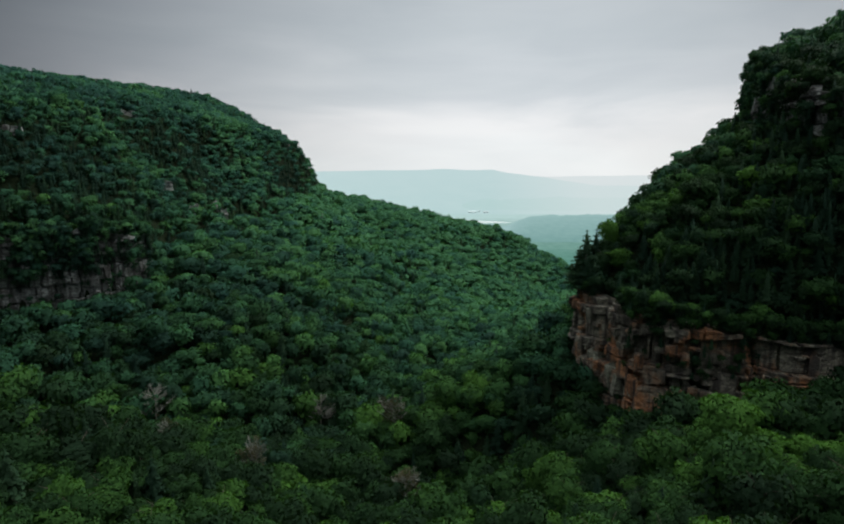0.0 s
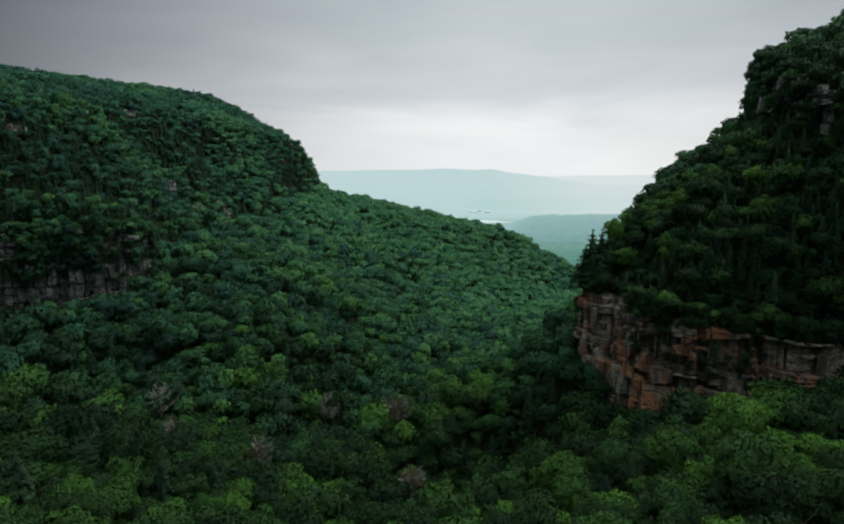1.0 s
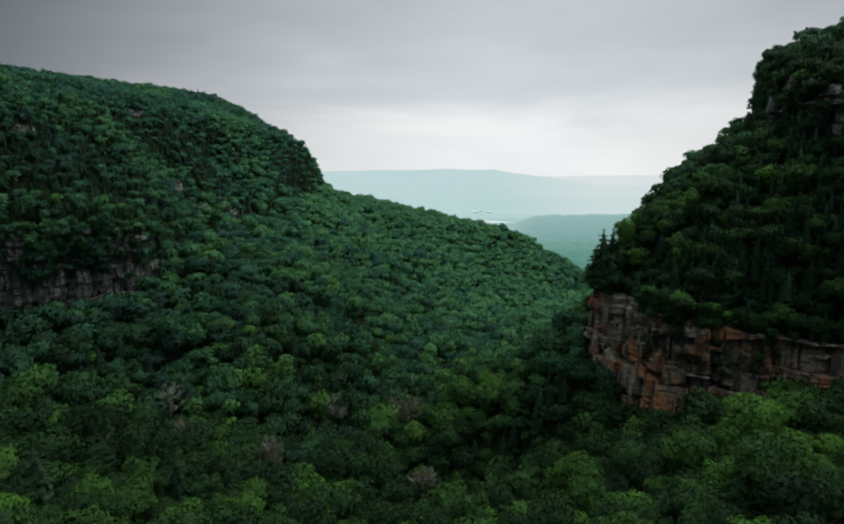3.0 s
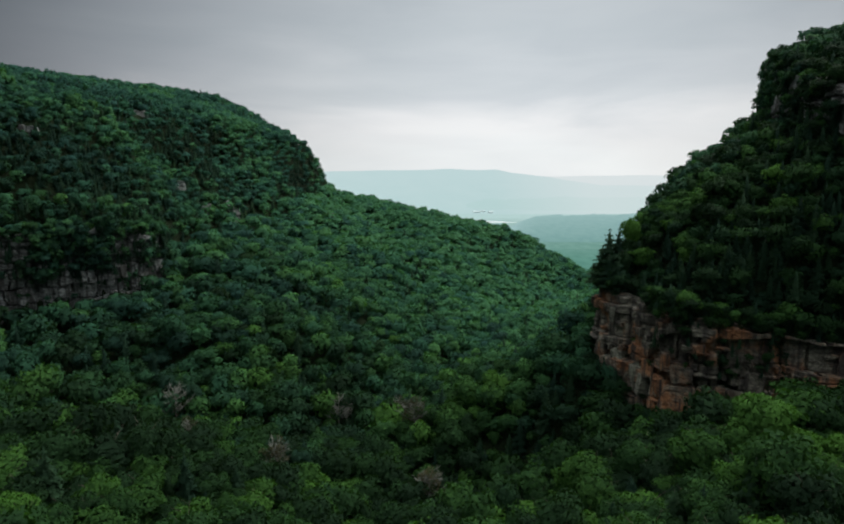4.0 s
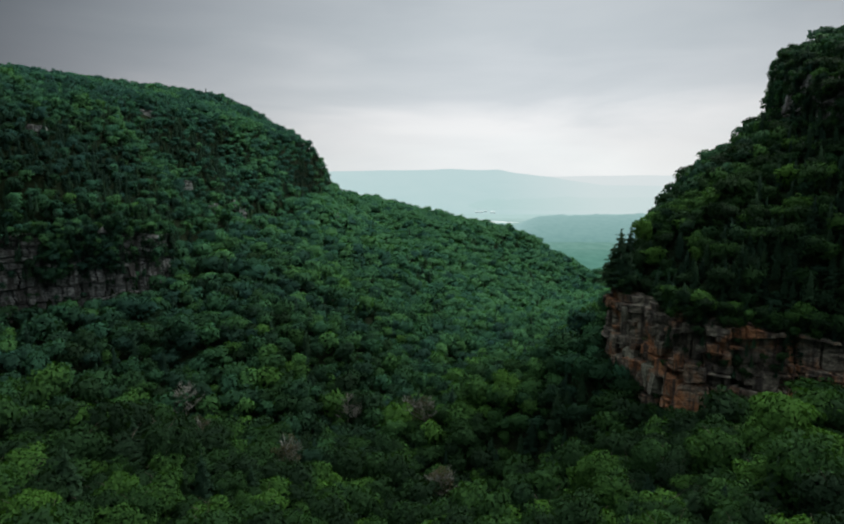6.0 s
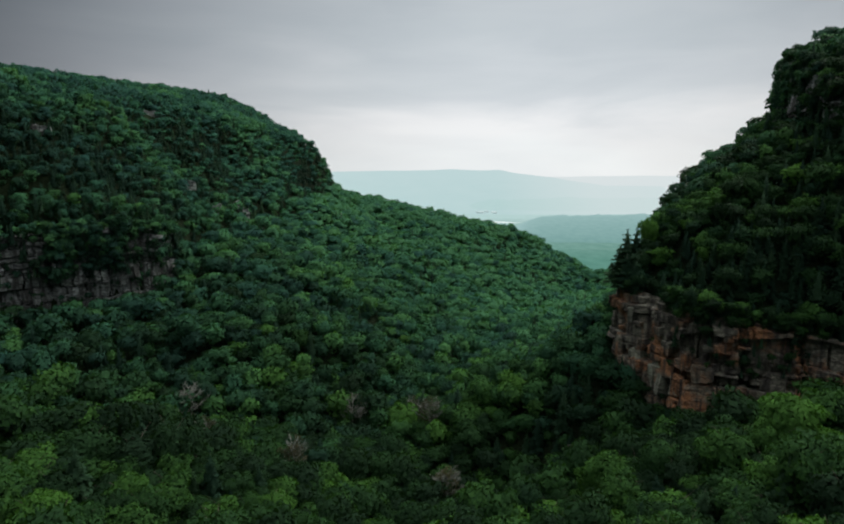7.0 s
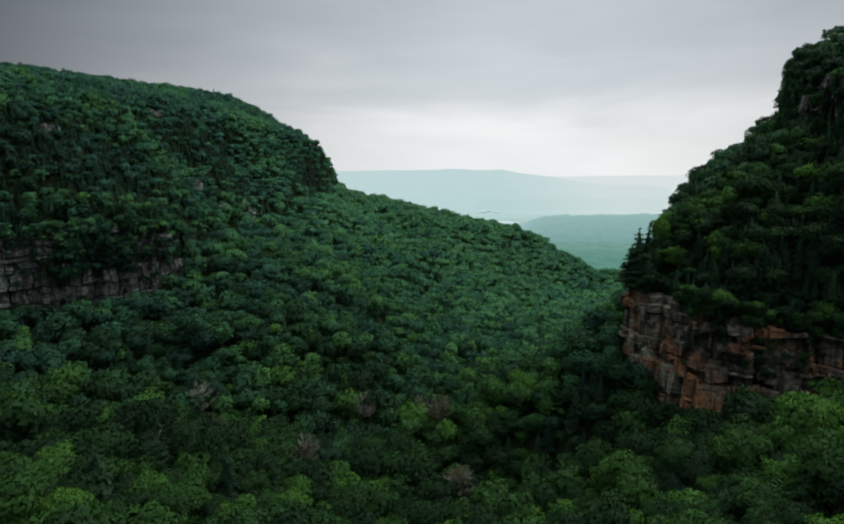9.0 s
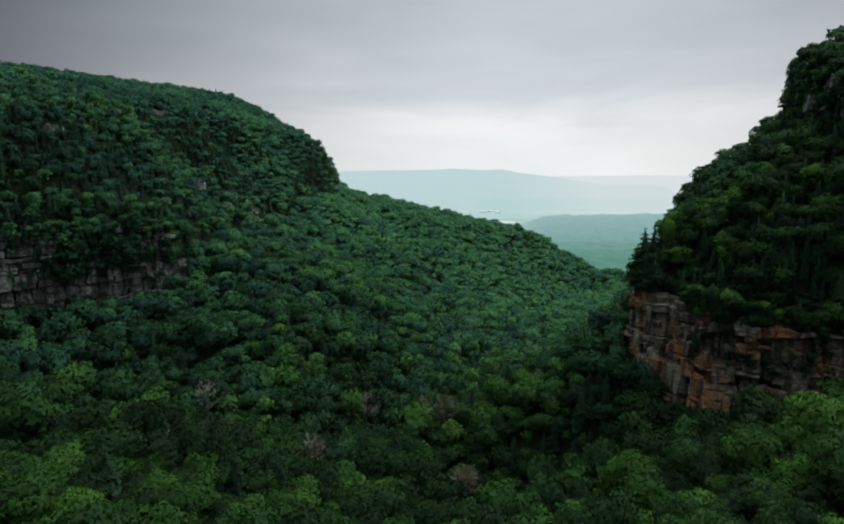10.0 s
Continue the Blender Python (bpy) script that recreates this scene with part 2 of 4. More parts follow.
def value_noise(x, y, scale, seed):
    """Smooth noise from -1 to 1 in two coordinates."""
    g = lattice(seed)
    x, y = np.asarray(x) / scale + 1000, np.asarray(y) / scale + 1000
    i, j = np.floor(x).astype(int), np.floor(y).astype(int)
    u, v = x - i, y - j
    u, v = u * u * (3 - 2 * u), v * v * (3 - 2 * v)
    i, j, i1, j1 = i % 256, j % 256, (i + 1) % 256, (j + 1) % 256
    a = g[i, j] * (1 - u) + g[i1, j] * u
    b = g[i, j1] * (1 - u) + g[i1, j1] * u
    return 2 * (a * (1 - v) + b * v) - 1


# ---- the land: a canyon between two mountains, as cross-sections along y ----
def along(ys, vs):
    return lambda y: np.interp(y, ys, vs)


LEFT_CREST = (along([300, 450, 520, 700, 800, 900, 1040, 1100, 1200, 1350, 1600], [-720, -580, -540, -520, -480, -440, -345, -330, -330, -350, -350]),
              along([300, 450, 520, 700, 800, 900, 1040, 1100, 1200, 1350, 1600], [302, 312, 320, 324, 330, 335, 333, 286, 205, 120, -12]))
LEFT_SHOULDER = (along([300, 450, 520, 600, 700, 800, 900, 1040, 1100, 1200, 1350, 1600], [-560, -405, -372, -352, -350, -295, -264, -212, -210, -215, -250, -250]),
                 along([300, 450, 520, 600, 700, 800, 900, 1040, 1100, 1200, 1350, 1600], [250, 256, 259, 265, 276, 273, 281, 248, 194, 158, 85, -12]))
LEFT_TOP = (along([200, 350, 400, 430, 450, 470, 490, 550, 650, 750, 850, 1000, 1150, 1250, 1350, 1600], [-470, -420, -356, -322, -301, -272, -258, -248, -236, -216, -205, -186, -140, -110, -160, -160]),
            along([200, 350, 420, 450, 480, 550, 650, 750, 850, 1000, 1150, 1250, 1350, 1600], [165, 155, 154, 157, 156, 152, 161, 172, 180, 174, 150, 133, 78, -14]))
LEFT_FOOT = (along([200, 350, 400, 430, 450, 470, 490, 550, 650, 750, 850, 1000, 1150, 1250, 1350, 1600], [-450, -400, -345, -312, -291, -262, -250, -240, -228, -207, -196, -172, -115, -95, -140, -140]),
             along([200, 350, 420, 450, 480, 550, 650, 750, 850, 1000, 1150, 1250, 1350, 1600], [125, 100, 96, 97, 105, 128, 143, 152, 158, 160, 154, 130, 76, -14]))
LEFT_SLOPE = (along([0, 150, 250, 300, 350, 450, 550, 700, 850, 1000, 1150, 1250, 1350, 1600], [-120, -125, -150, -160, -165, -140, -100, -85, -50, 0, 190, 205, 100, 100]),
              along([0, 150, 200, 250, 300, 350, 450, 550, 700, 850, 1000, 1150, 1250, 1350, 1600], [150, 98, 90, 64, 46, 42, 72, 86, 90, 94, 116, 84, 52, 16, -14]))
FLOOR = (along([0, 180, 250, 300, 350, 450, 550, 700, 850, 1000, 1150, 1350, 1600], [-15, -28, -35, -40, -52, -20, 15, 72, 135, 230, 330, 420, 450]),
         along([-200, 0, 100, 180, 240, 300, 350, 450, 550, 700, 850, 1000, 1150, 1350, 1600], [150, 110, 75, 45, 28, 21, 22, 20, 14, 5, 1, -8, -20, -24, -24]))
RIGHT_SLOPE = (along([0, 150, 180, 230, 260, 300, 350, 420, 508, 560, 650, 800, 1000, 1200, 1600], [60, 72, 72, 70, 62, 48, 38, 60, 95, 120, 190, 290, 400, 500, 600]),
               along([0, 150, 180, 230, 260, 300, 350, 420, 508, 560, 650, 800, 1000, 1200, 1600], [128, 98, 92, 88, 74, 66, 76, 46, 34, 32, 26, 14, 4, -8, -12]))
RIGHT_FOOT = (along([0, 150, 220, 234, 241, 247, 252, 263, 283, 298, 312, 330, 350, 420, 508, 560, 650, 800, 1000, 1200, 1600], [190, 215, 205, 180, 150, 121, 101, 97, 94, 82, 80, 87, 98, 128, 175, 215, 330, 480, 650, 800, 800]),
              along([0, 150, 230, 248, 253, 283, 298, 350, 420, 508, 650, 800, 1000, 1200, 1600], [140, 116, 110, 105, 95, 90, 96, 108, 96, 100, 100, 80, 50, 0, -12]))
RIGHT_TOP = (along([0, 150, 220, 234, 241, 247, 252, 263, 283, 298, 312, 330, 350, 420, 508, 560, 650, 800, 1000, 1200, 1600], [200, 223, 212, 186, 156, 127, 107, 102, 100, 89, 88, 95, 106, 143, 192, 237, 350, 500, 670, 820, 820]),
             along([0, 150, 230, 245, 250, 265, 298, 350, 420, 508, 560, 650, 800, 1000, 1200, 1600], [165, 140, 127, 129, 134, 139, 143, 147, 158, 181, 192, 186, 150, 100, 40, -12]))
RIGHT_BENCH = (along([0, 150, 215, 250, 280, 312, 347, 420, 498, 545, 650, 800, 1000, 1200, 1600], [250, 280, 275, 215, 192, 188, 197, 226, 268, 300, 400, 540, 710, 860, 860]),
               along([0, 150, 215, 250, 280, 312, 347, 420, 498, 545, 650, 800, 1000, 1200, 1600], [200, 190, 185, 195, 206, 216, 223, 233, 245, 240, 207, 170, 120, 45, -12]))
RIGHT_CREST = (along([0, 150, 215, 250, 280, 312, 347, 420, 498, 530, 560, 650, 800, 1000, 1200, 1600], [270, 300, 295, 232, 208, 203, 212, 240, 281, 305, 330, 420, 560, 730, 900, 900]),
               along([0, 150, 215, 250, 280, 312, 347, 420, 498, 530, 560, 650, 800, 1000, 1200, 1600], [230, 225, 220, 225, 238, 250, 262, 277, 291, 280, 244, 215, 185, 135, 50, -12]))


def knots(y):
    k = [(f(y), g(y)) for f, g in (LEFT_CREST, LEFT_SHOULDER)]
    k += [(f(y - 4) - 5, g(y)) for f, g in (LEFT_TOP, LEFT_FOOT)]      # the ground stands back from the rock faces
    k += [(f(y), g(y)) for f, g in (LEFT_SLOPE, FLOOR, RIGHT_SLOPE)]
    k += [(f(y - 6) + 5, g(y)) for f, g in (RIGHT_FOOT, RIGHT_TOP)]
    (rx, rz), bx, bz = k[-1], RIGHT_BENCH[0](y), RIGHT_BENCH[1](y)
    k.append((rx + 15, rz + 15 * (bz - rz) / (bx - rx) + 8 * float(np.interp(y, [225, 250, 330, 380], [0, 1, 1, 0]))))      # the bluff rounds over its rim
    k += [(f(y), g(y)) for f, g in (RIGHT_BENCH, RIGHT_CREST)]
    k.append((k[-1][0] + 130, k[-1][1] + 60 * np.clip((1100 - y) / 500, 0, 1)))
    return np.array(k)


GX = np.concatenate([np.linspace(-4800, -1000, 30)[:-1], np.arange(-1000, -460, 12.0), np.arange(-460, 420, 5.0), np.arange(420, 1000, 12.0), np.linspace(1000, 4800, 30)])
GY = np.concatenate([np.linspace(-1500, -200, 12)[:-1], np.arange(-200, 140, 12.0), np.arange(140, 600, 5.0), np.arange(600, 1650, 10.0), np.linspace(1650, 4900, 40)])


def blur(a, reps):
    for _ in range(reps):
        for ax in (0, 1):
            p = np.pad(a, [(1, 1) if i == ax else (0, 0) for i in (0, 1)], mode="edge")
            lo, hi = (p[:-2], p[2:]) if ax == 0 else (p[:, :-2], p[:, 2:])
            a = 0.25 * lo + 0.5 * a + 0.25 * hi
    return a


XX, YY = np.meshgrid(GX, GY)
ZZ = np.array([np.interp(GX, *knots(min(max(y, -200), 1600)).T) for y in GY])
ZZ = blur(ZZ, 1)
ribs = np.clip((YY - 420) / 80, 0, 1) * np.clip((1020 - YY) / 100, 0, 1) * np.clip((-225 - XX) / 50, 0, 1) * np.clip((300 - ZZ) / 60, 0, 1)
ZZ += ribs * 13.0 * value_noise(YY + 0.35 * XX, 0.25 * XX, 60, 6)      # spurs and gullies down the mountain side
folds = np.clip((YY - 330) / 60, 0, 1) * np.clip((1040 - YY) / 120, 0, 1) * np.clip((XX + 235) / 30, 0, 1) * np.clip((np.interp(YY, [330, 700, 1050], [60, 70, 200]) - XX) / 40, 0, 1)
ZZ += folds * 8.5 * value_noise(YY - 0.4 * XX, 0.3 * XX, 55, 8)      # shallow drains on the long slope
near_land = np.clip((1350 - YY) / 300, 0, 1)
ZZ += near_land * (5.0 * value_noise(XX, YY, 90, 3) + 2.5 * value_noise(XX, YY, 35, 4))
# ravines and knolls of the canyon head: place, depth or height, half-width
for kx, ky, rise, wide in ((22, 284, -16, 26), (8, 262, -12, 24), (50, 276, -10, 20), (44, 214, -14, 24), (70, 190, -7, 22), (74, 232, -10, 18),
                           (-88, 224, 13, 30), (-132, 220, 16, 34), (-90, 471, 14, 26), (-54, 478, 10, 22), (-44, 318, 7, 24), (118, 202, 2, 20), (66, 294, 12, 15), (332, 1040, 16, 55), (295, 1090, 16, 45), (302, 1115, 12, 40), (195, 1230, -13, 42)):
    ZZ += rise * np.exp(-((XX - kx) ** 2 + (YY - ky) ** 2) / (2 * (0.75 * wide) ** 2))


def ground_z(x, y):
    i = np.clip(np.searchsorted(GX, x) - 1, 0, len(GX) - 2)
    j = np.clip(np.searchsorted(GY, y) - 1, 0, len(GY) - 2)
    u, v = (x - GX[i]) / (GX[i + 1] - GX[i]), (y - GY[j]) / (GY[j + 1] - GY[j])
    return (ZZ[j, i] * (1 - u) + ZZ[j, i + 1] * u) * (1 - v) + (ZZ[j + 1, i] * (1 - u) + ZZ[j + 1, i + 1] * u) * v


def sheet_faces(rows, cols):
    i = (np.arange(rows - 1)[:, None] * cols + np.arange(cols - 1)).ravel()
    return np.stack([i, i + 1, i + cols + 1, i + cols], 1)


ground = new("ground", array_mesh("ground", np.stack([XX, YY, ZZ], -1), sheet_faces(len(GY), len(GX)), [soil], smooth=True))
tagged(ground, "dark leaf-littered canyon ground under closed forest", "ground", kind="structure")


# ---- far land ----
def far_sheet(name, xs, ys, zfun, mat, label):
    X, Y = np.meshgrid(xs, ys)
    ob = new(name, array_mesh(name, np.stack([X, Y, zfun(X, Y)], -1), sheet_faces(len(ys), len(xs)), [mat], smooth=True))
    return tagged(ob, label, "landscape", kind="structure")


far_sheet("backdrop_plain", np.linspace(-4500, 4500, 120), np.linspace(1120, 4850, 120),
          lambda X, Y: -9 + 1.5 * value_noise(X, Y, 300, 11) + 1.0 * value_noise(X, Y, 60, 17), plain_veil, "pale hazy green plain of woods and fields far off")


def hill(X, Y):
    crest = 63 + 7 * value_noise(X, 0 * Y, 190, 12) + 5 * value_noise(X, Y, 45, 13) + 3.5 * value_noise(X, Y, 17, 18)
    ends = 1 - np.exp(-np.maximum(X - 346, 0) / 50)
    return -14 + (crest + 14) * ends ** 0.9 * np.exp(-((Y - 2350) / 230) ** 2)


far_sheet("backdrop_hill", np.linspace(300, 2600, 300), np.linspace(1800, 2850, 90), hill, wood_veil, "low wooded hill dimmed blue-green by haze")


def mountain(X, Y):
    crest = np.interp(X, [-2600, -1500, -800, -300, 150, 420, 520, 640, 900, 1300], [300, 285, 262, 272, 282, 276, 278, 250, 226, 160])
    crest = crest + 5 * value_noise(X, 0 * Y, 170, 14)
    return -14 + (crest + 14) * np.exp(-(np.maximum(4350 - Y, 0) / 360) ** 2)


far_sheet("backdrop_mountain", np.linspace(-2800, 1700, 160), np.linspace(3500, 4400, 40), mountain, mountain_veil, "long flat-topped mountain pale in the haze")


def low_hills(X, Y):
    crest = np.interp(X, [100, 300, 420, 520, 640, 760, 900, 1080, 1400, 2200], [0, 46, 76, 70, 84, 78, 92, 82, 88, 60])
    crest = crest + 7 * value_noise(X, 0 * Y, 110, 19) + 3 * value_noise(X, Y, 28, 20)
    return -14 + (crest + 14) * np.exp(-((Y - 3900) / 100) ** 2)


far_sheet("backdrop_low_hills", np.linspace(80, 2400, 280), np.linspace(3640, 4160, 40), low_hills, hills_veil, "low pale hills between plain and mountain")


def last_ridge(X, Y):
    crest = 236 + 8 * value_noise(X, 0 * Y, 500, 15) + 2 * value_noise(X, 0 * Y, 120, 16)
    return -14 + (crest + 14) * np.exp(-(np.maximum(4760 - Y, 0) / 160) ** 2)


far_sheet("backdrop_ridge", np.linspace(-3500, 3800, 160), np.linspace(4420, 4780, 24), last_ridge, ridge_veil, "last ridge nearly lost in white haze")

water_mat, wat, wb = material("still_water")
# pale base colour stands in for the bright sky mirrored in the water
wb.inputs["Base Color"].default_value, wb.inputs["Roughness"].default_value = (0.74, 0.77, 0.78, 1), 0.12
bumped(wat, wb, tex(wat, position(wat), 0.3, 3), 0.05, 0.1)
reach = np.linspace(200, 442, 25)
bank = 2820 + 0.10 * (reach - 200) + 6 * np.sin(reach / 17)
broad = 200 * np.clip((444 - reach) / 170, 0, 1) ** 0.8
shore = np.concatenate([np.stack([reach, bank, 0 * reach - 5.6], 1), np.stack([reach, bank + broad, 0 * reach - 5.6], 1)])
river = new("water", array_mesh("water", shore, [(i, i + 1, i + 26, i + 25) for i in range(24)], [water_mat]))
tagged(river, "bright still bend of a river on the plain", "river", kind="structure")

# ---- trees: shapes ----
rng = np.random.default_rng(7)


def unit(v):
    return v / np.maximum(np.linalg.norm(v, axis=-1, keepdims=True), 1e-6)


def sprays(pos, normal, size, slim=0.75):
    """Small leaf sprays, three corners each, lying across the given normals."""
    n = len(pos)
    nn = unit(normal)
    tangent = unit(np.cross(nn, unit(rng.normal(size=(n, 3)))))
    side = np.cross(nn, tangent)
    s = (size * rng.uniform(0.7, 1.3, n))[:, None]
    droop = nn * s * 0.18
    return np.stack([pos + tangent * s * 1.15 - droop, pos - tangent * s * 0.65 + side * s * 1.1 * slim, pos - tangent * s * 0.65 - side * s * 1.1 * slim], 1)


def halved(q):
    """Quads as triangles."""
    return np.concatenate([q[:, [0, 1, 2]], q[:, [0, 2, 3]]])


def crown_sprays(n, radius, tall, lobes, size):
    """A broadleaf crown about its own middle: many leafy boughs round a low dome, all covered with leaf sprays. Gives the sprays and the way each one faces."""
    squash = np.array((1, 1, tall / radius))
    d = unit(rng.normal(size=(lobes, 3)) + (0, 0, 0.35))
    near = n > 250      # big crowns show more and deeper breaks between their boughs
    c = d * radius * rng.uniform(0.50, 0.92 if near else 0.84, (lobes, 1))
    r = radius * (rng.uniform(0.17, 0.36, lobes) if near else rng.uniform(0.20, 0.42, lobes))
    c, r = np.vstack([[0, 0, 0], c]), np.append(radius * (0.60 if near else 0.66), r)
    weight = r ** 2
    out_p, out_n, out_f = [], [], []
    left = n
    while left > 0:
        m = left * 3 + 60
        k = rng.choice(len(r), m, p=weight / weight.sum())
        v = unit(rng.normal(size=(m, 3)) + (0, 0, 0.40))
        p = c[k] + v * (r[k] * rng.uniform(0.82, 1.24 if near else 1.16, m))[:, None] * (1, 1, 0.84)
        gap = np.linalg.norm((p[:, None] - c[None]) / (1, 1, 0.84), axis=2) / r[None]
        ok = (gap.min(1) > 0.86) & (v[:, 2] > -0.65)
        p, v = p[ok][:left], v[ok][:left]
        out_p.append(p * squash * np.where(p[:, 2:] < 0, (0.94, 0.94, 1.7), (1, 1, 1)))      # the skirts of the crown hang low
        out_n.append(v + (0.45 if near else 0.25) * rng.normal(size=v.shape))
        out_f.append(0.42 * v + 0.65 * unit(p) + (0, 0, 0.45 if n > 150 else 0.85) + 0.16 * rng.normal(size=v.shape))
        left -= len(p)
    inner = max(30, n // 3)      # deeper, larger boughs close the crown behind the outer sprays
    v = unit(rng.normal(size=(inner, 3)) + (0, 0, 0.5))
    p = v * radius * rng.uniform(0.55, 0.80, (inner, 1)) * squash * np.where(v[:, 2:] < 0, (1, 1, 1.7), (1, 1, 1))
    deep = sprays(p, v + 0.25 * rng.normal(size=v.shape), np.full(inner, 1.6 * size))
    return np.vstack([sprays(np.vstack(out_p), np.vstack(out_n), np.full(n, size)), deep]), unit(np.vstack([*out_f, v + (0, 0, 0.5) + 0.2 * rng.normal(size=v.shape)]))


def conifer_sprays(n, height, radius, size):
    """Tiers of drooping boughs round a straight stem, ragged, wider below. Gives the sprays and the way each one faces."""
    h = 1 - rng.random(n) ** 0.62 * 0.9
    tiers = np.round(h * 12 + rng.normal(0, 0.15, n)) / 12
    a = rng.uniform(0, 2 * np.pi, n)
    lump = 0.80 + 0.25 * np.cos(a * 3 + tiers * 40) + 0.2 * np.sin(a * 5 + tiers * 91)
    reach = radius * np.maximum(1.03 - tiers, 0.02) ** 0.7 * lump * rng.random(n) ** 0.35
    p = np.stack([reach * np.cos(a), reach * np.sin(a), height * tiers - 0.25 * reach + rng.normal(0, 0.25, n)], 1)
    normal = np.stack([np.cos(a) * 0.7, np.sin(a) * 0.7, np.ones(n)], 1) + 0.35 * rng.normal(size=(n, 3))
    around, up = 7, 5
    b = np.linspace(0.08, 0.99, up + 1)
    A, B = np.meshgrid(np.linspace(0, 2 * np.pi, around + 1), b)
    q = 0.38 * radius * (1.0 - B) ** 0.75
    heart = np.stack([q * np.cos(A), q * np.sin(A), height * B], -1)
    heart = halved(np.stack([heart[:-1, :-1], heart[:-1, 1:], heart[1:, 1:], heart[1:, :-1]], 2).reshape(-1, 4, 3))
    facing = np.vstack([np.stack([np.cos(a) * 0.8, np.sin(a) * 0.8, 0.75 + 0 * a], 1) + 0.2 * rng.normal(size=(n, 3)), heart.mean(1) * (1, 1, 0) + (0, 0, 1.0)])
    return np.vstack([sprays(p, normal, size * (0.45 + 0.65 * np.minimum(2 * (1 - tiers), 1)), 0.65), heart]), unit(facing)


def tube(points, radii, sides=6):
    """A tapered tube along points: vertices and quads."""
    points = np.asarray(points, float)
    a = np.linspace(0, 2 * np.pi, sides, endpoint=False)
    v = []
    for i, (p, r) in enumerate(zip(points, radii)):
        t = unit(points[min(i + 1, len(points) - 1)] - points[max(i - 1, 0)])
        u = unit(np.cross(t, (0.3, 0.9, 0.1)))
        w = np.cross(t, u)
        v.append(p + r * (np.cos(a)[:, None] * u + np.sin(a)[:, None] * w))
    f = [(i * sides + j, i * sides + (j + 1) % sides, (i + 1) * sides + (j + 1) % sides, (i + 1) * sides + j) for i in range(len(points) - 1) for j in range(sides)]
    return np.vstack(v), np.array(f)


def joined(pieces):
    vs, fs, at = [], [], 0
    for v, f in pieces:
        vs.append(v)
        fs.append(f + at)
        at += len(v)
    return np.vstack(vs), np.vstack(fs)


def stem(height, radius):
    z = np.linspace(-2.5, height, 6)
    bend = np.cumsum(rng.normal(0, 0.10, (6, 2)), 0)
    return tube(np.column_stack([bend, z]), radius * np.linspace(1.15, 0.35, 6), 7)


def limbs(height, reach, count, radius, rise=0.75):
    out = []
    for _ in range(count):
        a, z0 = rng.uniform(0, 2 * np.pi), height * rng.uniform(0.42, 0.8)
        d = np.array([np.cos(a), np.sin(a), rise])
        l = reach * rng.uniform(0.6, 1.0)
        mid = np.array([0, 0, z0]) + d * l * 0.5 + rng.normal(0, 0.2, 3)
        out.append(tube([(0, 0, z0), mid, mid + d * l * 0.5 + rng.normal(0, 0.4, 3)], [radius, radius * 0.6, radius * 0.2], 5))
    return joined(out)


def spray_faces(q):
    return q.reshape(-1, 3), np.arange(len(q) * 3).reshape(-1, 3)


def leafage(name, q, facing, mat):
    return array_mesh(name, *spray_faces(q), [mat], smooth=True, normals=np.repeat(facing, 3, 0))


def broadleaf_thing(height, radius, count, size):
    tree = tagged(new("broadleaf_tree"), "full-leaved green oak-like tree in the closed forest", "tree", group="trees near the canyon head")
    part("trunk", array_mesh("trunk", *stem(height * 0.8, 0.24), [bark], smooth=True), tree)
    part("branchwork", array_mesh("branchwork", *limbs(height, radius * 0.8, 7, 0.11), [bark], smooth=True), tree)
    q, facing = crown_sprays(count, radius, radius * 0.74, 26, size)
    part("crown", leafage("crown", q + (0, 0, height - radius * 0.74), facing, leaf_single), tree, "domed crown of dense green leaf sprays")
    return tree


def conifer_thing(height, radius, count, size):
    tree = tagged(new("conifer_tree"), "dark ragged hemlock with drooping boughs", "tree", group="conifers near the canyon head")
    part("trunk", array_mesh("trunk", *stem(height * 0.97, 0.2), [bark], smooth=True), tree)
    q, facing = conifer_sprays(count, height, radius, size)
    part("crown", leafage("crown", q, facing, needle_single), tree, "dark green tiered needle boughs")
    return tree


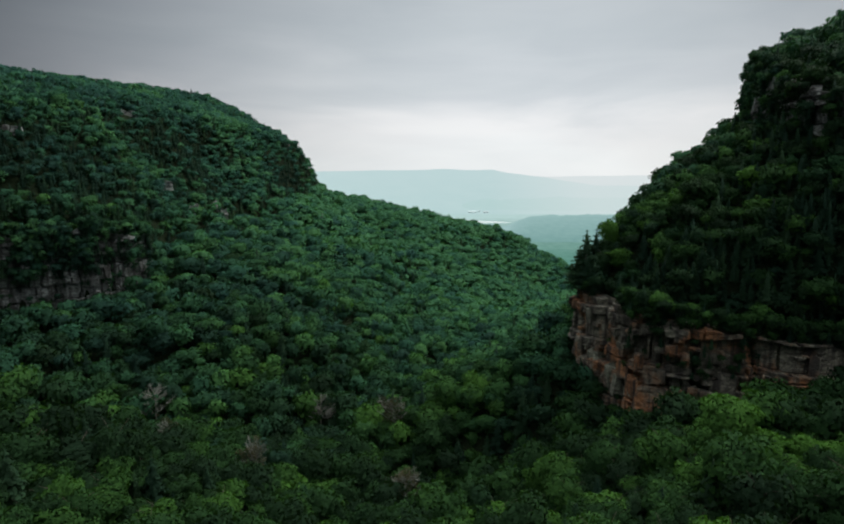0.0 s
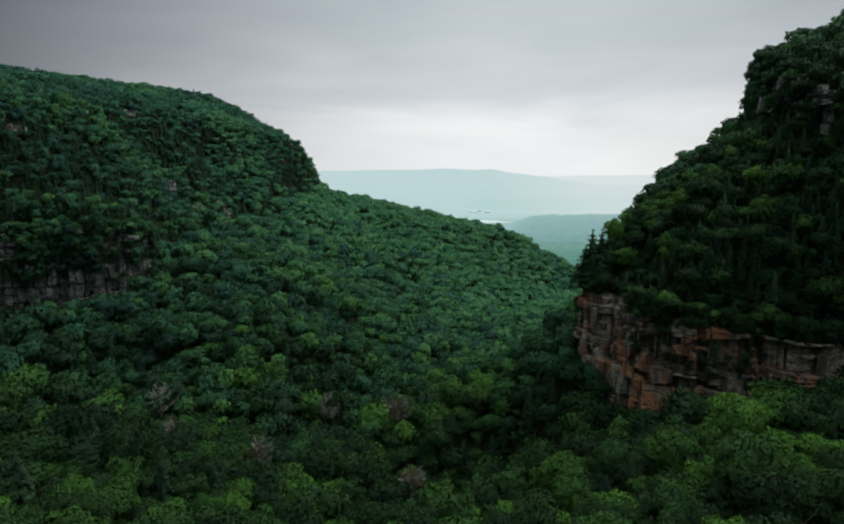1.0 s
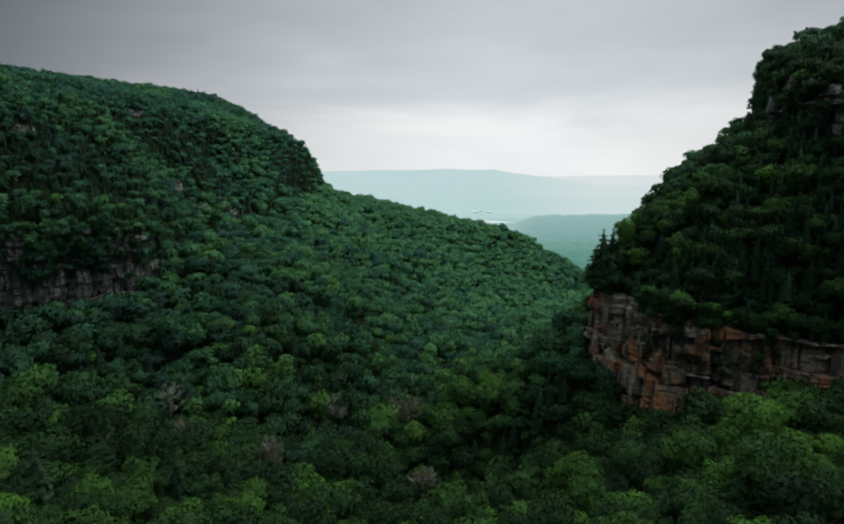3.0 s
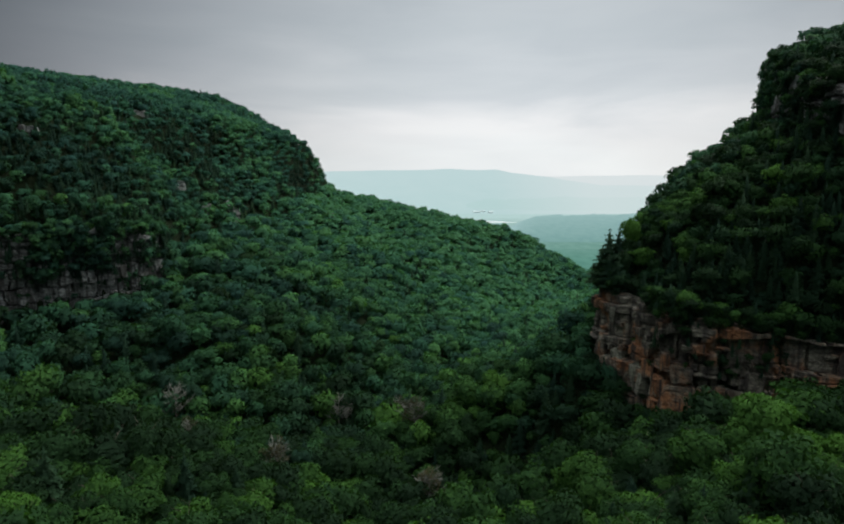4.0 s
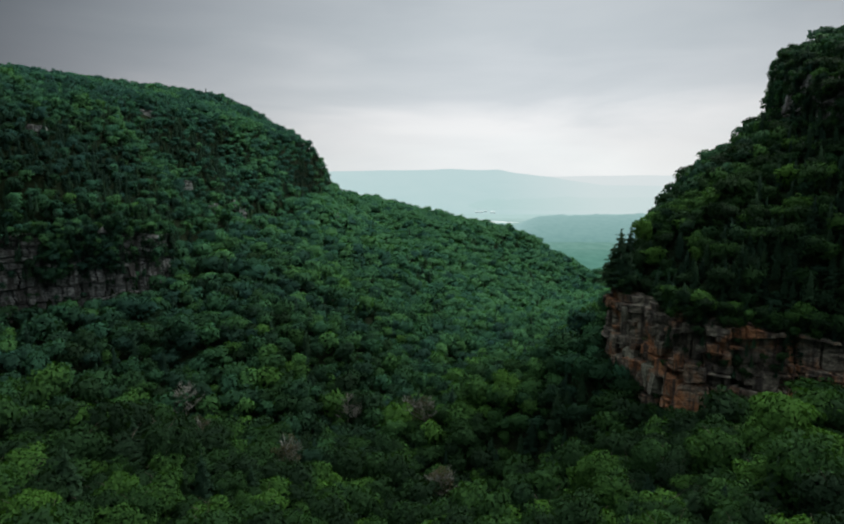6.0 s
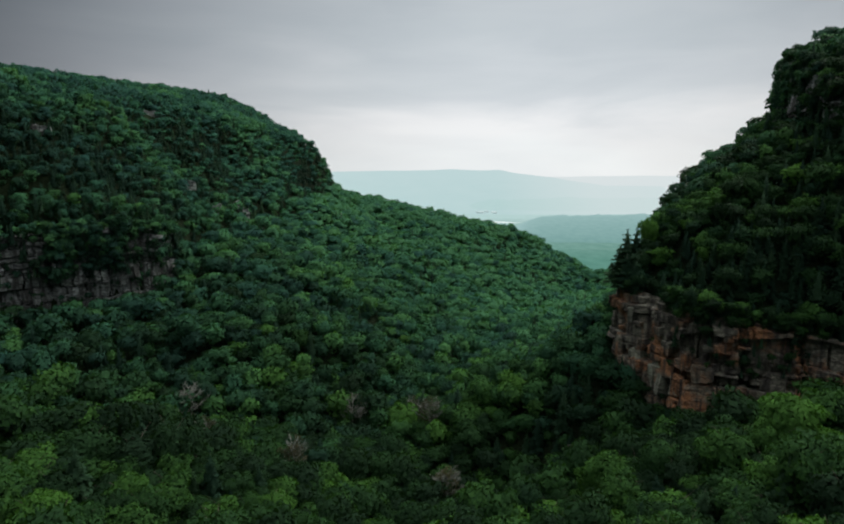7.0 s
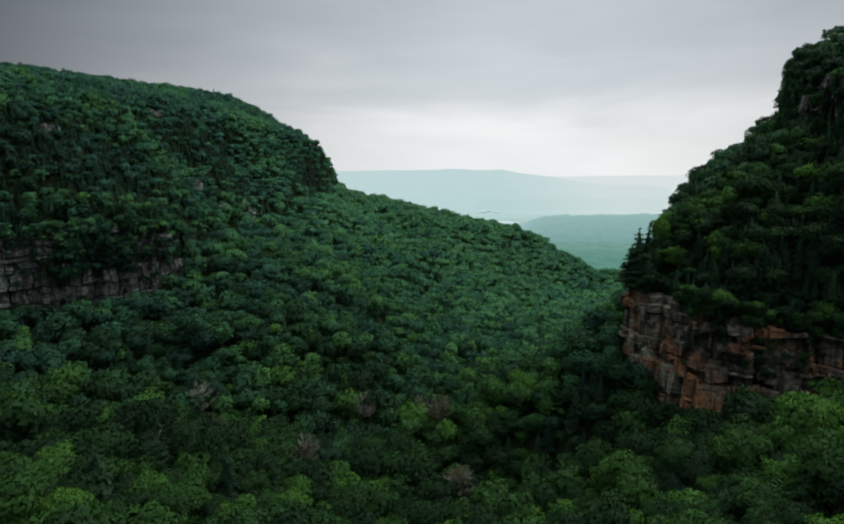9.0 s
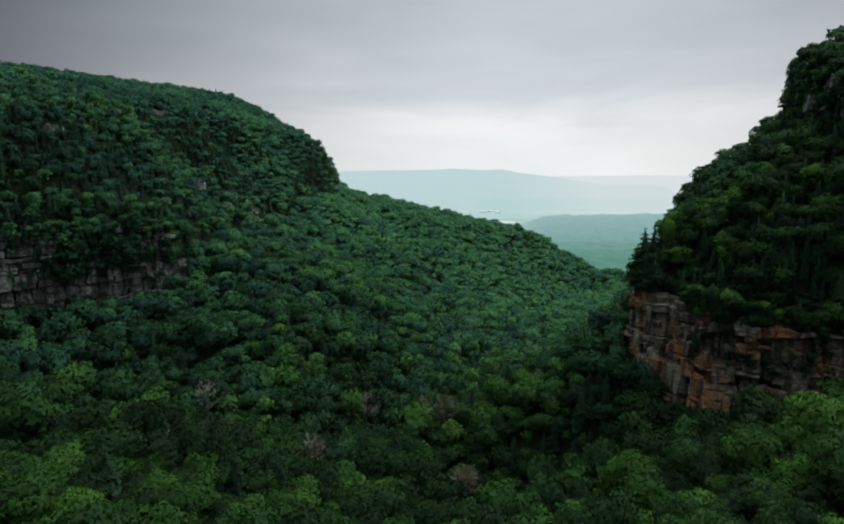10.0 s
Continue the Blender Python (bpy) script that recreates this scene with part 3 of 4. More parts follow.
def dead_thing(height, reach, leaves):
    label = "dying tree with sparse withered brown leaves" if leaves > 300 else "bare grey dead tree standing among green crowns"
    tree = tagged(new("dead_tree"), label, "tree", group="dead trees in the canyon")
    part("trunk", array_mesh("trunk", *stem(height, 0.26), [dead_bark], smooth=True), tree)
    boughs, fine = [], []
    for _ in range(30):
        h = rng.uniform(0.34, 0.97)
        a = rng.uniform(0, 2 * np.pi)
        d = np.array([np.cos(a), np.sin(a), rng.uniform(0.25, 0.7)])
        l = reach * (1.12 - h) ** 0.6 * rng.uniform(0.7, 1.1)
        p0 = np.array([0, 0, height * h])
        p1 = p0 + d * l * 0.5 + rng.normal(0, 0.25, 3)
        p2 = p1 + (d + (0, 0, 0.25)) * l * 0.5 + rng.normal(0, 0.3, 3)
        boughs.append(tube([p0, p1, p2], [0.12, 0.08, 0.03], 5))
        for _ in range(16):
            f = rng.uniform(0.3, 1.0)
            q = p0 + (p1 - p0) * min(2 * f, 1) + (p2 - p1) * max(2 * f - 1, 0)
            e = unit(d + rng.normal(0, 0.7, 3)) * rng.uniform(0.7, 1.9)
            fine.append(tube([q, q + e * 0.6, q + e + (0, 0, 0.3)], [0.07, 0.05, 0.03], 3))
    part("branchwork", array_mesh("branchwork", *joined(boughs), [dead_bark], smooth=True), tree)
    withered = crown_sprays(leaves, reach * 0.70, reach * 0.85, 12, 0.30 if leaves > 300 else 0.2)[0][:leaves] + (0, 0, height * 0.72)
    part("withered_leaves", array_mesh("withered_leaves", *spray_faces(withered), [brown_leaf]), tree, "sparse withered brown leaves")
    part("bare_crown", array_mesh("bare_crown", *joined(fine), [dead_bark]), tree, "fine bare grey spray of dead wood")
    return tree


# ---- where trees stand ----
def scatter(spacing, x0, x1, y0, y1, seed):
    g = np.random.default_rng(seed)
    lim, pad = (x0, x1, y0, y1), 0.45 * max(x1 - x0, y1 - y0)
    x0, x1, y0, y1 = x0 - pad, x1 + pad, y0 - pad, y1 + pad
    x, y = np.meshgrid(np.arange(x0, x1, spacing), np.arange(y0, y1, spacing * 0.9))
    x = x + (np.arange(x.shape[0]) % 2)[:, None] * spacing * 0.5
    mid, turn = np.array([(x0 + x1) / 2, (y0 + y1) / 2]), np.array([[0.8, 0.6], [-0.6, 0.8]])
    p = (np.stack([x.ravel(), y.ravel()], 1) - mid) @ turn + mid + g.uniform(-0.42, 0.42, (x.size, 2)) * spacing
    return p[(p[:, 0] > lim[0]) & (p[:, 0] < lim[1]) & (p[:, 1] > lim[2]) & (p[:, 1] < lim[3])]


RIGHT_LINE = [(104, 352), (92, 328), (84, 312), (86, 298), (94, 284), (96, 270), (99, 254), (108, 250), (121, 247), (150, 241), (180, 234), (206, 224)]
RIGHT_LOW, RIGHT_HIGH = [100, 98, 92, 86, 84, 84, 90, 94, 96, 97, 98], [147, 145, 142, 140, 139, 138, 136, 133, 131, 130, 130]
LEFT_LINE = [(-400, 350), (-346, 398), (-313, 428), (-292, 449), (-263, 469), (-250, 488), (-244, 520)]
LEFT_LOW, LEFT_HIGH = [92, 90, 92, 96, 108], [154, 156, 159, 161, 152]
UPPER_LINE = [(284, 520), (272, 498), (230, 420), (201, 347), (192, 312), (196, 280), (219, 250)]
UPPER_LOW, UPPER_HIGH = [222, 222, 218, 212, 190], [278, 288, 272, 252, 226]


def off_line(x, y, line):
    """Distance in plan from a broken line."""
    best = np.full(len(x), 1e9)
    for (ax, ay), (bx, by) in zip(line, line[1:]):
        t = np.clip(((x - ax) * (bx - ax) + (y - ay) * (by - ay)) / ((bx - ax) ** 2 + (by - ay) ** 2), 0, 1)
        best = np.minimum(best, np.hypot(x - ax - t * (bx - ax), y - ay - t * (by - ay)))
    return best


steep = scatter(3.6, 96, 245, 222, 300, 25)
steep = steep[np.abs(ground_z(steep[:, 0], steep[:, 1] + 3) - ground_z(steep[:, 0], steep[:, 1] - 3)) > 5.0]
stand = np.vstack([steep, scatter(10.2, -700, 600, -60, 1430, 21), scatter(5.8, 90, 235, 236, 345, 22), scatter(5.8, -600, -190, 400, 1110, 23)])
sx, sy = stand.T
slope = np.hypot(ground_z(sx + 3, sy) - ground_z(sx - 3, sy), ground_z(sx, sy + 3) - ground_z(sx, sy - 3)) / 6
wedge = (np.abs(sx + 14) < 0.78 * np.maximum(sy, 60) + 35) & ((sy > 95) | (np.abs(sx) < 60))
behind_right = (sy > 330) & (sx > np.interp(sy, [330, 420, 508, 540, 700, 1000, 1200, 1430], [300, 350, 380, 300, 310, 450, 540, 600]))
hidden_right = (sy > 370) & (sx > 0.31 * sy + 10) & (sy > 560) & (sy < 800)
behind_left = (sx < LEFT_CREST[0](sy) - 50)
beyond = sy > np.interp(sx, [-700, -350, -150, 0, 150, 240, 300, 345, 365, 420, 600], [1110, 1110, 1190, 1280, 1280, 1330, 1270, 1170, 1080, 980, 900])
OUTCROPS = [(-250, 636, 174, 12, 4), (-240, 680, 176, 8, 4), (-230, 677, 168, 9, 8), (-353, 511, 247, 14, 3), (-345, 695, 281, 28, 4), (-275, 635, 200, 11, 2), (-140, 805, 153, 7, 3), (56, 280, 66, 8, 9)]
DEAD_SPOTS = ((-168, 350), (-71, 391), (-17, 347), (-88, 284), (-146, 318), (-8, 284), (-30, 412))
bare = np.any([np.hypot(sx - ox - 3, sy - oy + 6) < 0.25 * w + 2.8 for ox, oy, oz, w, h in OUTCROPS], axis=0)
for ox, oy in DEAD_SPOTS:
    bare |= np.hypot(sx - ox, sy - oy + 2) < 4.8      # room for the dead trees
on_rock = bare | (np.hypot(sx - 93, sy - 309) < 10) | ((off_line(sx, sy, RIGHT_LINE) < 3.5) & (sx > 70)) | (off_line(sx, sy, LEFT_LINE) < 5)
ridge = (sx < LEFT_TOP[0](sy) - 4) & (sy > 395) & (sy < 1110)
third_set = np.arange(len(sx)) >= len(sx) - len(scatter(5.8, -600, -190, 400, 1110, 23))
wrong_set = ridge != third_set
wrong_set &= (sx < -190) & (sy > 395) & (sy < 1110)
steep_ok = ridge | (sx > 92) & (sx < 330) & (sy > 221) & (sy < 560)
keep = wedge & ~behind_right & ~hidden_right & ~behind_left & ~beyond & ~on_rock & ~wrong_set & ((slope < 3.2) | steep_ok)
stand, slope, ridge = stand[keep], slope[keep], ridge[keep]
# younger trees grow where the canopy has holes
probe = scatter(6.0, -210, 330, 130, 1200, 24)
hole = np.array([np.min((stand[:, 0] - a) ** 2 + (stand[:, 1] - b) ** 2) > np.interp(b, [300, 700], [5.2, 6.0]) ** 2 for a, b in probe])
probe = probe[hole]
px, py = probe.T
room = (np.abs(px + 14) < 0.78 * py + 35) & (off_line(px, py, LEFT_LINE) > 8) & (px > LEFT_TOP[0](py) + 6) & (px < RIGHT_FOOT[0](py) - 2)
for ox, oy in DEAD_SPOTS:
    room &= np.hypot(px - ox, py - oy + 2) > 4.8
probe = probe[room]
stand, slope, ridge = np.vstack([stand, probe]), np.append(slope, np.zeros(len(probe))), np.append(ridge, np.zeros(len(probe), bool))
young = np.arange(len(stand)) >= len(stand) - len(probe)
sx, sy = stand.T
sz = ground_z(sx, sy)
g2 = np.random.default_rng(5)
size_of = np.clip(g2.normal(1.0, 0.24, len(stand)), 0.55, 1.6) * np.where(ridge, 0.66, np.where(young, 0.70, 1.0))
bluff = (sx > 88) & (sx < 245) & (sy > 220) & (sy < 345) & (sz > 122)
size_of *= np.where(bluff, 0.66, np.where((sx > 92) & (sy >= 345) & (sy < 640) & (sz > 120), 0.80, 1.0))
under_rock = (off_line(sx, sy, RIGHT_LINE[4:]) < 15) & (sz < 122) & (sy < 290)
size_of *= np.where(under_rock, 0.5, 1.0)
spin_of = g2.uniform(0, 2 * np.pi, len(stand))
dark_patch = value_noise(sx, sy, 55, 31) + 0.5 * value_noise(sx, sy, 20, 32)
shady = np.clip((slope - 0.8) * 0.8, 0, 0.40) + 0.15 * ((sx > 42) & (sy > 250) & (sy < 306) & (sx < 98))
needle_of = g2.random(len(stand)) < np.clip(0.05 + 0.26 * dark_patch + shady + 0.12 * bluff + 0.08 * ridge, 0.02, 0.8)

# small trees that cling to ledges and rims of the cliffs
lx, ly, lz, lsize, lneedle = [], [], [], [], []


def ledge_trees(line, low, high, count, lo_share, hi_share, out, small, big, needle_share, u0=0.0, u1=1.0):
    p = np.array(line, float)
    l = np.concatenate([[0], np.cumsum(np.hypot(*np.diff(p, axis=0).T))]) / np.hypot(*np.diff(p, axis=0).T).sum()
    for u in g2.uniform(u0, u1, count):
        k = np.linspace(0, 1, len(low))
        a, b = np.interp(u, k, low), np.interp(u, k, high)
        x, y = np.interp(u, l, p[:, 0]), np.interp(u, l, p[:, 1])
        x2, y2 = np.interp(u + 0.01, l, p[:, 0]), np.interp(u + 0.01, l, p[:, 1])
        n = np.array([y2 - y, x - x2]) / max(np.hypot(x2 - x, y2 - y), 1e-6)
        o = g2.uniform(*out)
        lx.append(x + n[0] * o), ly.append(y + n[1] * o), lz.append(a + (b - a) * g2.uniform(lo_share, hi_share))
        lsize.append(g2.uniform(small, big)), lneedle.append(g2.random() < needle_share)


ledge_trees(LEFT_LINE, LEFT_LOW, LEFT_HIGH, 190, 0.42, 0.97, (0, 3.0), 0.3, 0.75, 0.5, 0.25, 1.0)
ledge_trees(LEFT_LINE, LEFT_LOW, LEFT_HIGH, 110, 0.42, 1.0, (0, 3.5), 0.45, 0.8, 0.45, 0.53, 0.74)
ledge_trees(LEFT_LINE, LEFT_LOW, LEFT_HIGH, 70, 0.92, 1.05, (-2, 3.0), 0.4, 0.75, 0.4, 0.3, 1.0)
ledge_trees(LEFT_LINE, LEFT_LOW, LEFT_HIGH, 60, 0.05, 0.5, (0, 2.5), 0.15, 0.4, 0.5, 0.3, 1.0)
ledge_trees(LEFT_LINE, LEFT_LOW, LEFT_HIGH, 60, 0.96, 1.02, (-4, 0), 0.4, 0.8, 0.5)
ledge_trees(LEFT_LINE, LEFT_LOW, LEFT_HIGH, 110, 1.0, 1.3, (-18, -4), 0.5, 0.85, 0.5)
ledge_trees(RIGHT_LINE, RIGHT_LOW, RIGHT_HIGH, 60, 1.0, 1.6, (-16, -4), 0.5, 0.85, 0.5, 0.7, 1.0)
ledge_trees(RIGHT_LINE, RIGHT_LOW, RIGHT_HIGH, 55, 0.98, 1.08, (-8, -2.0), 0.35, 0.7, 0.4, 0.0, 0.42)
ledge_trees(RIGHT_LINE, RIGHT_LOW, RIGHT_HIGH, 130, 0.94, 1.08, (-7, 0.8), 0.35, 0.7, 0.3, 0.40, 1.0)
ledge_trees(RIGHT_LINE, RIGHT_LOW, RIGHT_HIGH, 45, 0.95, 1.03, (-2, 1.2), 0.25, 0.45, 0.3, 0.62, 1.0)
ledge_trees(RIGHT_LINE, RIGHT_LOW, RIGHT_HIGH, 16, 0.15, 0.6, (0, 2), 0.12, 0.28, 0.2, 0.3, 1.0)
ledge_trees(RIGHT_LINE, RIGHT_LOW, RIGHT_HIGH, 34, 0.45, 0.98, (0, 2.2), 0.18, 0.4, 0.6, 0.44, 0.68)
ledge_trees(RIGHT_LINE, RIGHT_LOW, RIGHT_HIGH, 40, 0.0, 0.05, (3, 9), 0.28, 0.5, 0.55, 0.4, 0.62)
ledge_trees(RIGHT_LINE, RIGHT_LOW, RIGHT_HIGH, 40, 0.0, 0.12, (3, 10), 0.6, 0.95, 0.5, 0.10, 0.36)
ledge_trees(UPPER_LINE, UPPER_LOW, UPPER_HIGH, 360, 0.0, 0.95, (-1, 3.0), 0.35, 0.72, 0.3)
ledge_trees(UPPER_LINE, UPPER_LOW, UPPER_HIGH, 60, 0.95, 1.02, (-6, -1), 0.45, 0.72, 0.0)
sx, sy, sz = np.concatenate([sx, lx]), np.concatenate([sy, ly]), np.concatenate([sz, np.array(lz) + 0.3])
size_of, needle_of = np.concatenate([size_of, lsize]), np.concatenate([needle_of, lneedle]).astype(bool)
spin_of = np.concatenate([spin_of, g2.uniform(0, 2 * np.pi, len(lx))])
haze_lift = np.clip((sy - 420) / 500, 0, 1) * np.clip((260 - sz) / 80, 0, 1)      # leaf tint raised down the canyon, painted in place of haze
tall_of = 1.03 + g2.uniform(-0.22, 0.24, len(sx)) * np.where(sy > 620, 0.4, 1.0)
on_ledge = np.arange(len(sx)) >= len(stand)
on_ridge = np.append(ridge, np.zeros(len(lx), bool))
tint_of = g2.normal(0.27, 0.32, len(sx)) + 0.60 * haze_lift
tint_of += np.where(on_ridge, 0.22 * value_noise(sy + 0.35 * sx, 0.25 * sx, 60, 6) + 0.2 * value_noise(sx, sy, 40, 33) - 0.05, 0)      # light on spurs and shade in gullies painted as leaf tint
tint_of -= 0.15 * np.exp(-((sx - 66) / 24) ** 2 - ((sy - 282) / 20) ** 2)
# trees on the spur crest painted paler, as if lit
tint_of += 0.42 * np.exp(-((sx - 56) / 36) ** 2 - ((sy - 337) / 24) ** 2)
# lit ribs and shady zones on the side of the long mountain, painted as leaf tint: distance down the canyon, height,
# their half-widths, paler or darker
TONE_PATCHES = ((570, 262, 40, 22, 0.4), (622, 240, 36, 20, 0.4), (640, 212, 36, 20, 0.4), (610, 172, 40, 18, 0.3), (880, 288, 60, 18, 0.45), (870, 262, 50, 20, 0.45), (840, 225, 40, 18, 0.3),
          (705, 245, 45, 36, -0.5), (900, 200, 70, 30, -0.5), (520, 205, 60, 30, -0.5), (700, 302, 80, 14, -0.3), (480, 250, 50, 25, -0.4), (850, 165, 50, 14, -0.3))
for gy, gz, wy, wz, more in TONE_PATCHES:
    at_patch = np.exp(-((sy - gy) / wy) ** 2 - ((sz + 8 - gz) / wz) ** 2) * on_ridge
    tint_of += more * at_patch
    # darker patches also hold more conifers, paler ones fewer
    needle_of |= g2.random(len(sx)) < np.clip(-1.4 * more * at_patch, 0, 0.85)
    needle_of &= ~(g2.random(len(sx)) < np.clip(2.0 * more * at_patch, 0, 1))
tint_of = np.clip(tint_of, 0, 1)
haze_tone_of = np.clip((np.hypot(sx, sy) - 340) / 500 + 0.5 * np.exp(-((sx - 72) / 30) ** 2 - ((sy - 335) / 60) ** 2) + g2.normal(0, 0.14, len(sx)), 0, 1)      # haze painted as bluer leaf with distance, and the spur lifted to look lit
wide_of, lean_of = g2.uniform(0.84, 1.2, len(sx)), g2.uniform(-1, 1, len(sx))

nearest = (((sx > 30) & (sx < 150) & (sy > 105) & (sy < 262)) | ((sx > -110) & (sx < 75) & (sy > 238) & (sy < 312))
           | ((sx > -200) & (sx < -75) & (sy > 125) & (sy < 250)) | ((sx > 76) & (sx < 175) & (sy > 238) & (sy < 325))) & ~on_ledge
order = np.argsort(np.hypot(sx, sy))
near_idx = [i for i in order if nearest[i]]
near_leaf = [i for i in near_idx if not needle_of[i]][:290]
near_needle = [i for i in near_idx if needle_of[i]][:200]
single = set(near_leaf) | set(near_needle)

# ---- the joined forest, coarser with distance from the canyon head ----
dist = np.hypot(sx, sy)
LEVELS = [(0, 90, 420, 0.62), (90, 215, 760, 0.50), (215, 360, 560, 0.57), (360, 500, 280, 0.80), (500, 720, 150, 0.96), (720, 2000, 60, 1.35)]
shapes = {}
for lv, (_, _, count, size) in enumerate(LEVELS):
    lobes = (20, 24, 22, 16, 10, 7)[lv]
    shapes[lv, False] = [crown_sprays(count, (7.2, 7.2, 7.3, 7.8, 8.2, 8.7)[lv], (5.2, 5.2, 5.2, 5.3, 5.3, 5.3)[lv], lobes, size) for _ in range(7)]
    shapes[lv, False] = [(q + (0, 0, 9.8), facing) for q, facing in shapes[lv, False]]
    shapes[lv, True] = [conifer_sprays(int(count * 0.75), 16.0, 5.6, size * 0.95) for _ in range(5)]


def forest(name, use_needles, mat, label):
    vs, ts, ns, ks = [], [], [], []
    for lv, (d0, d1, _, _) in enumerate(LEVELS):
        idx = [i for i in np.nonzero((dist >= d0) & (dist < d1) & (needle_of == use_needles))[0] if i not in single]
        bank = shapes[lv, use_needles]
        for i in idx:
            q, facing = bank[int(spin_of[i] * 97) % len(bank)]
            c, s, k = np.cos(spin_of[i]), np.sin(spin_of[i]), size_of[i]
            rot = np.diag((wide_of[i], 1 / wide_of[i], 1)) @ np.array([[c, s, 0], [-s, c, 0], [0.10 * lean_of[i], 0.10 * c, tall_of[i]]]) * k
            vs.append((q.reshape(-1, 3) @ rot + (sx[i], sy[i], sz[i] - 0.5)).astype(np.float32))
            ns.append((facing @ np.array([[c, s, 0], [-s, c, 0], [0, 0, 1]])).astype(np.float32))
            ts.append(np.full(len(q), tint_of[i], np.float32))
            ks.append(np.full(len(q), haze_tone_of[i], np.float32))
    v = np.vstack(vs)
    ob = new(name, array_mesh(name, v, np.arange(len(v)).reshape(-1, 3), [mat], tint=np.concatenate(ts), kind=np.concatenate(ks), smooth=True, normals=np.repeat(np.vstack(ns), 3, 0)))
    return tagged(ob, label, "forest", kind="stuff")


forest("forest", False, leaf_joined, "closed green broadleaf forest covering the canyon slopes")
forest("conifer_forest", True, needle_joined, "dark hemlocks and pines among the broadleaf forest")

# ---- cliffs ----
def cliff_line(points):
    """Evenly spaced points and outward normals (to the right of the way along the line)."""
    p = np.array(points, float)
    l = np.concatenate([[0], np.cumsum(np.hypot(*np.diff(p, axis=0).T))])
    def at(u):
        q = np.stack([np.interp(u, l, p[:, 0]), np.interp(u, l, p[:, 1])], -1)
        e = np.stack([np.interp(u + 2, l, p[:, 0]) - np.interp(u - 2, l, p[:, 0]), np.interp(u + 2, l, p[:, 1]) - np.interp(u - 2, l, p[:, 1])], -1)
        e = unit(e)
        return q, np.stack([e[..., 1], -e[..., 0]], -1)
    return at, l[-1]


def step_noise(u, z, seed, long=1.0):
    """Blocky depth: beds broken by upright joints, each block set in or out."""
    g = np.random.default_rng(seed)
    bed_edges = np.cumsum(g.choice([1.6, 4.0, 7.0, 11.0], 60) * g.uniform(0.7, 1.3, 60)) - 20 + np.floor(np.min(z))
    wave = 0.8 * long * value_noise(u, z * 0, 14, seed + 1)
    sway = 0.5 * long ** 2 * value_noise(z, u * 0.3, 6, seed + 2)
    bed = np.searchsorted(bed_edges, z + wave)
    out = np.zeros_like(u)
    for b in np.unique(bed):
        gb = np.random.default_rng(seed * 1000 + int(b))
        joints = np.cumsum(gb.choice([2.5, 5.0, 8.0, 14.0], 150) * gb.uniform(0.7, 1.3, 150)) * long - 30
        m = bed == b
        k = np.searchsorted(joints, u[m] + sway[m])
        out[m] = gb.uniform(-0.65, 0.65, 160)[k] + gb.uniform(-0.95, 0.95)
        gap = np.min(np.abs((u + sway)[m][:, None] - joints[None]), 1)
        out[m] -= 1.5 * (gap < 0.40)
    level = np.min(np.abs((z + wave)[..., None] - bed_edges), -1)
    return out - 1.1 * (level < 0.40)


def cliff(name, points, bottom, top, mat, label, seed, res=0.55, depth=1.5, long=1.0, cap=9.0, clefts=()):
    at, length = cliff_line(points)
    us = np.arange(0, length, res)
    hs = np.linspace(0, 1, int((np.max(top) - np.min(bottom)) / res) + 2)
    U, H = np.meshgrid(us, hs)
    s = U / length
    k = np.linspace(0, 1, len(bottom))
    Z = np.interp(s, k, bottom) * (1 - H) + np.interp(s, k, top) * H + 0.8 * value_noise(U, H * 0, 5, seed + 7) * H
    d = depth * step_noise(U, Z, seed, long) + 1.2 * depth * value_noise(U, Z * 0.5, 15, seed + 3) + 0.22 * value_noise(U, Z * 2.2, 2.2, seed + 4) + 0.12 * value_noise(U, Z * 2, 0.9, seed + 5)
    for at_u, wide, deep in clefts:      # chimneys where the face has split
        d -= deep * np.exp(-((U + 1.5 * value_noise(Z, U * 0, 12, seed + 8) - at_u) / wide) ** 2)
    q, n = at(U)
    V = np.concatenate([q + n * d[..., None], Z[..., None]], -1)
    # a cap that runs back into the slope
    back = np.concatenate([q[-1] - n[-1] * cap, Z[-1][:, None] + 0.5 * cap - 3.5], -1)
    V = np.concatenate([V, back[None]], 0)
    thing = tagged(new(name), label, "cliff", kind="")
    part("rock_face", array_mesh("rock_face", V, sheet_faces(V.shape[0], V.shape[1]), [mat]), thing)
    return thing, at, length


def block_mesh(seed):
    """A broken block, about one metre each way, with worn edges and split faces."""
    g = np.random.default_rng(seed)
    bm = bmesh.new()
    bmesh.ops.create_cube(bm, size=1.0)
    bmesh.ops.bevel(bm, geom=bm.edges[:], offset=0.07, segments=1, affect="EDGES")
    for v in bm.verts:
        v.co += Vector(g.uniform(-0.13, 0.13, 3))
    me = bpy.data.meshes.new("block")
    bm.to_mesh(me)
    bm.free()
    return me


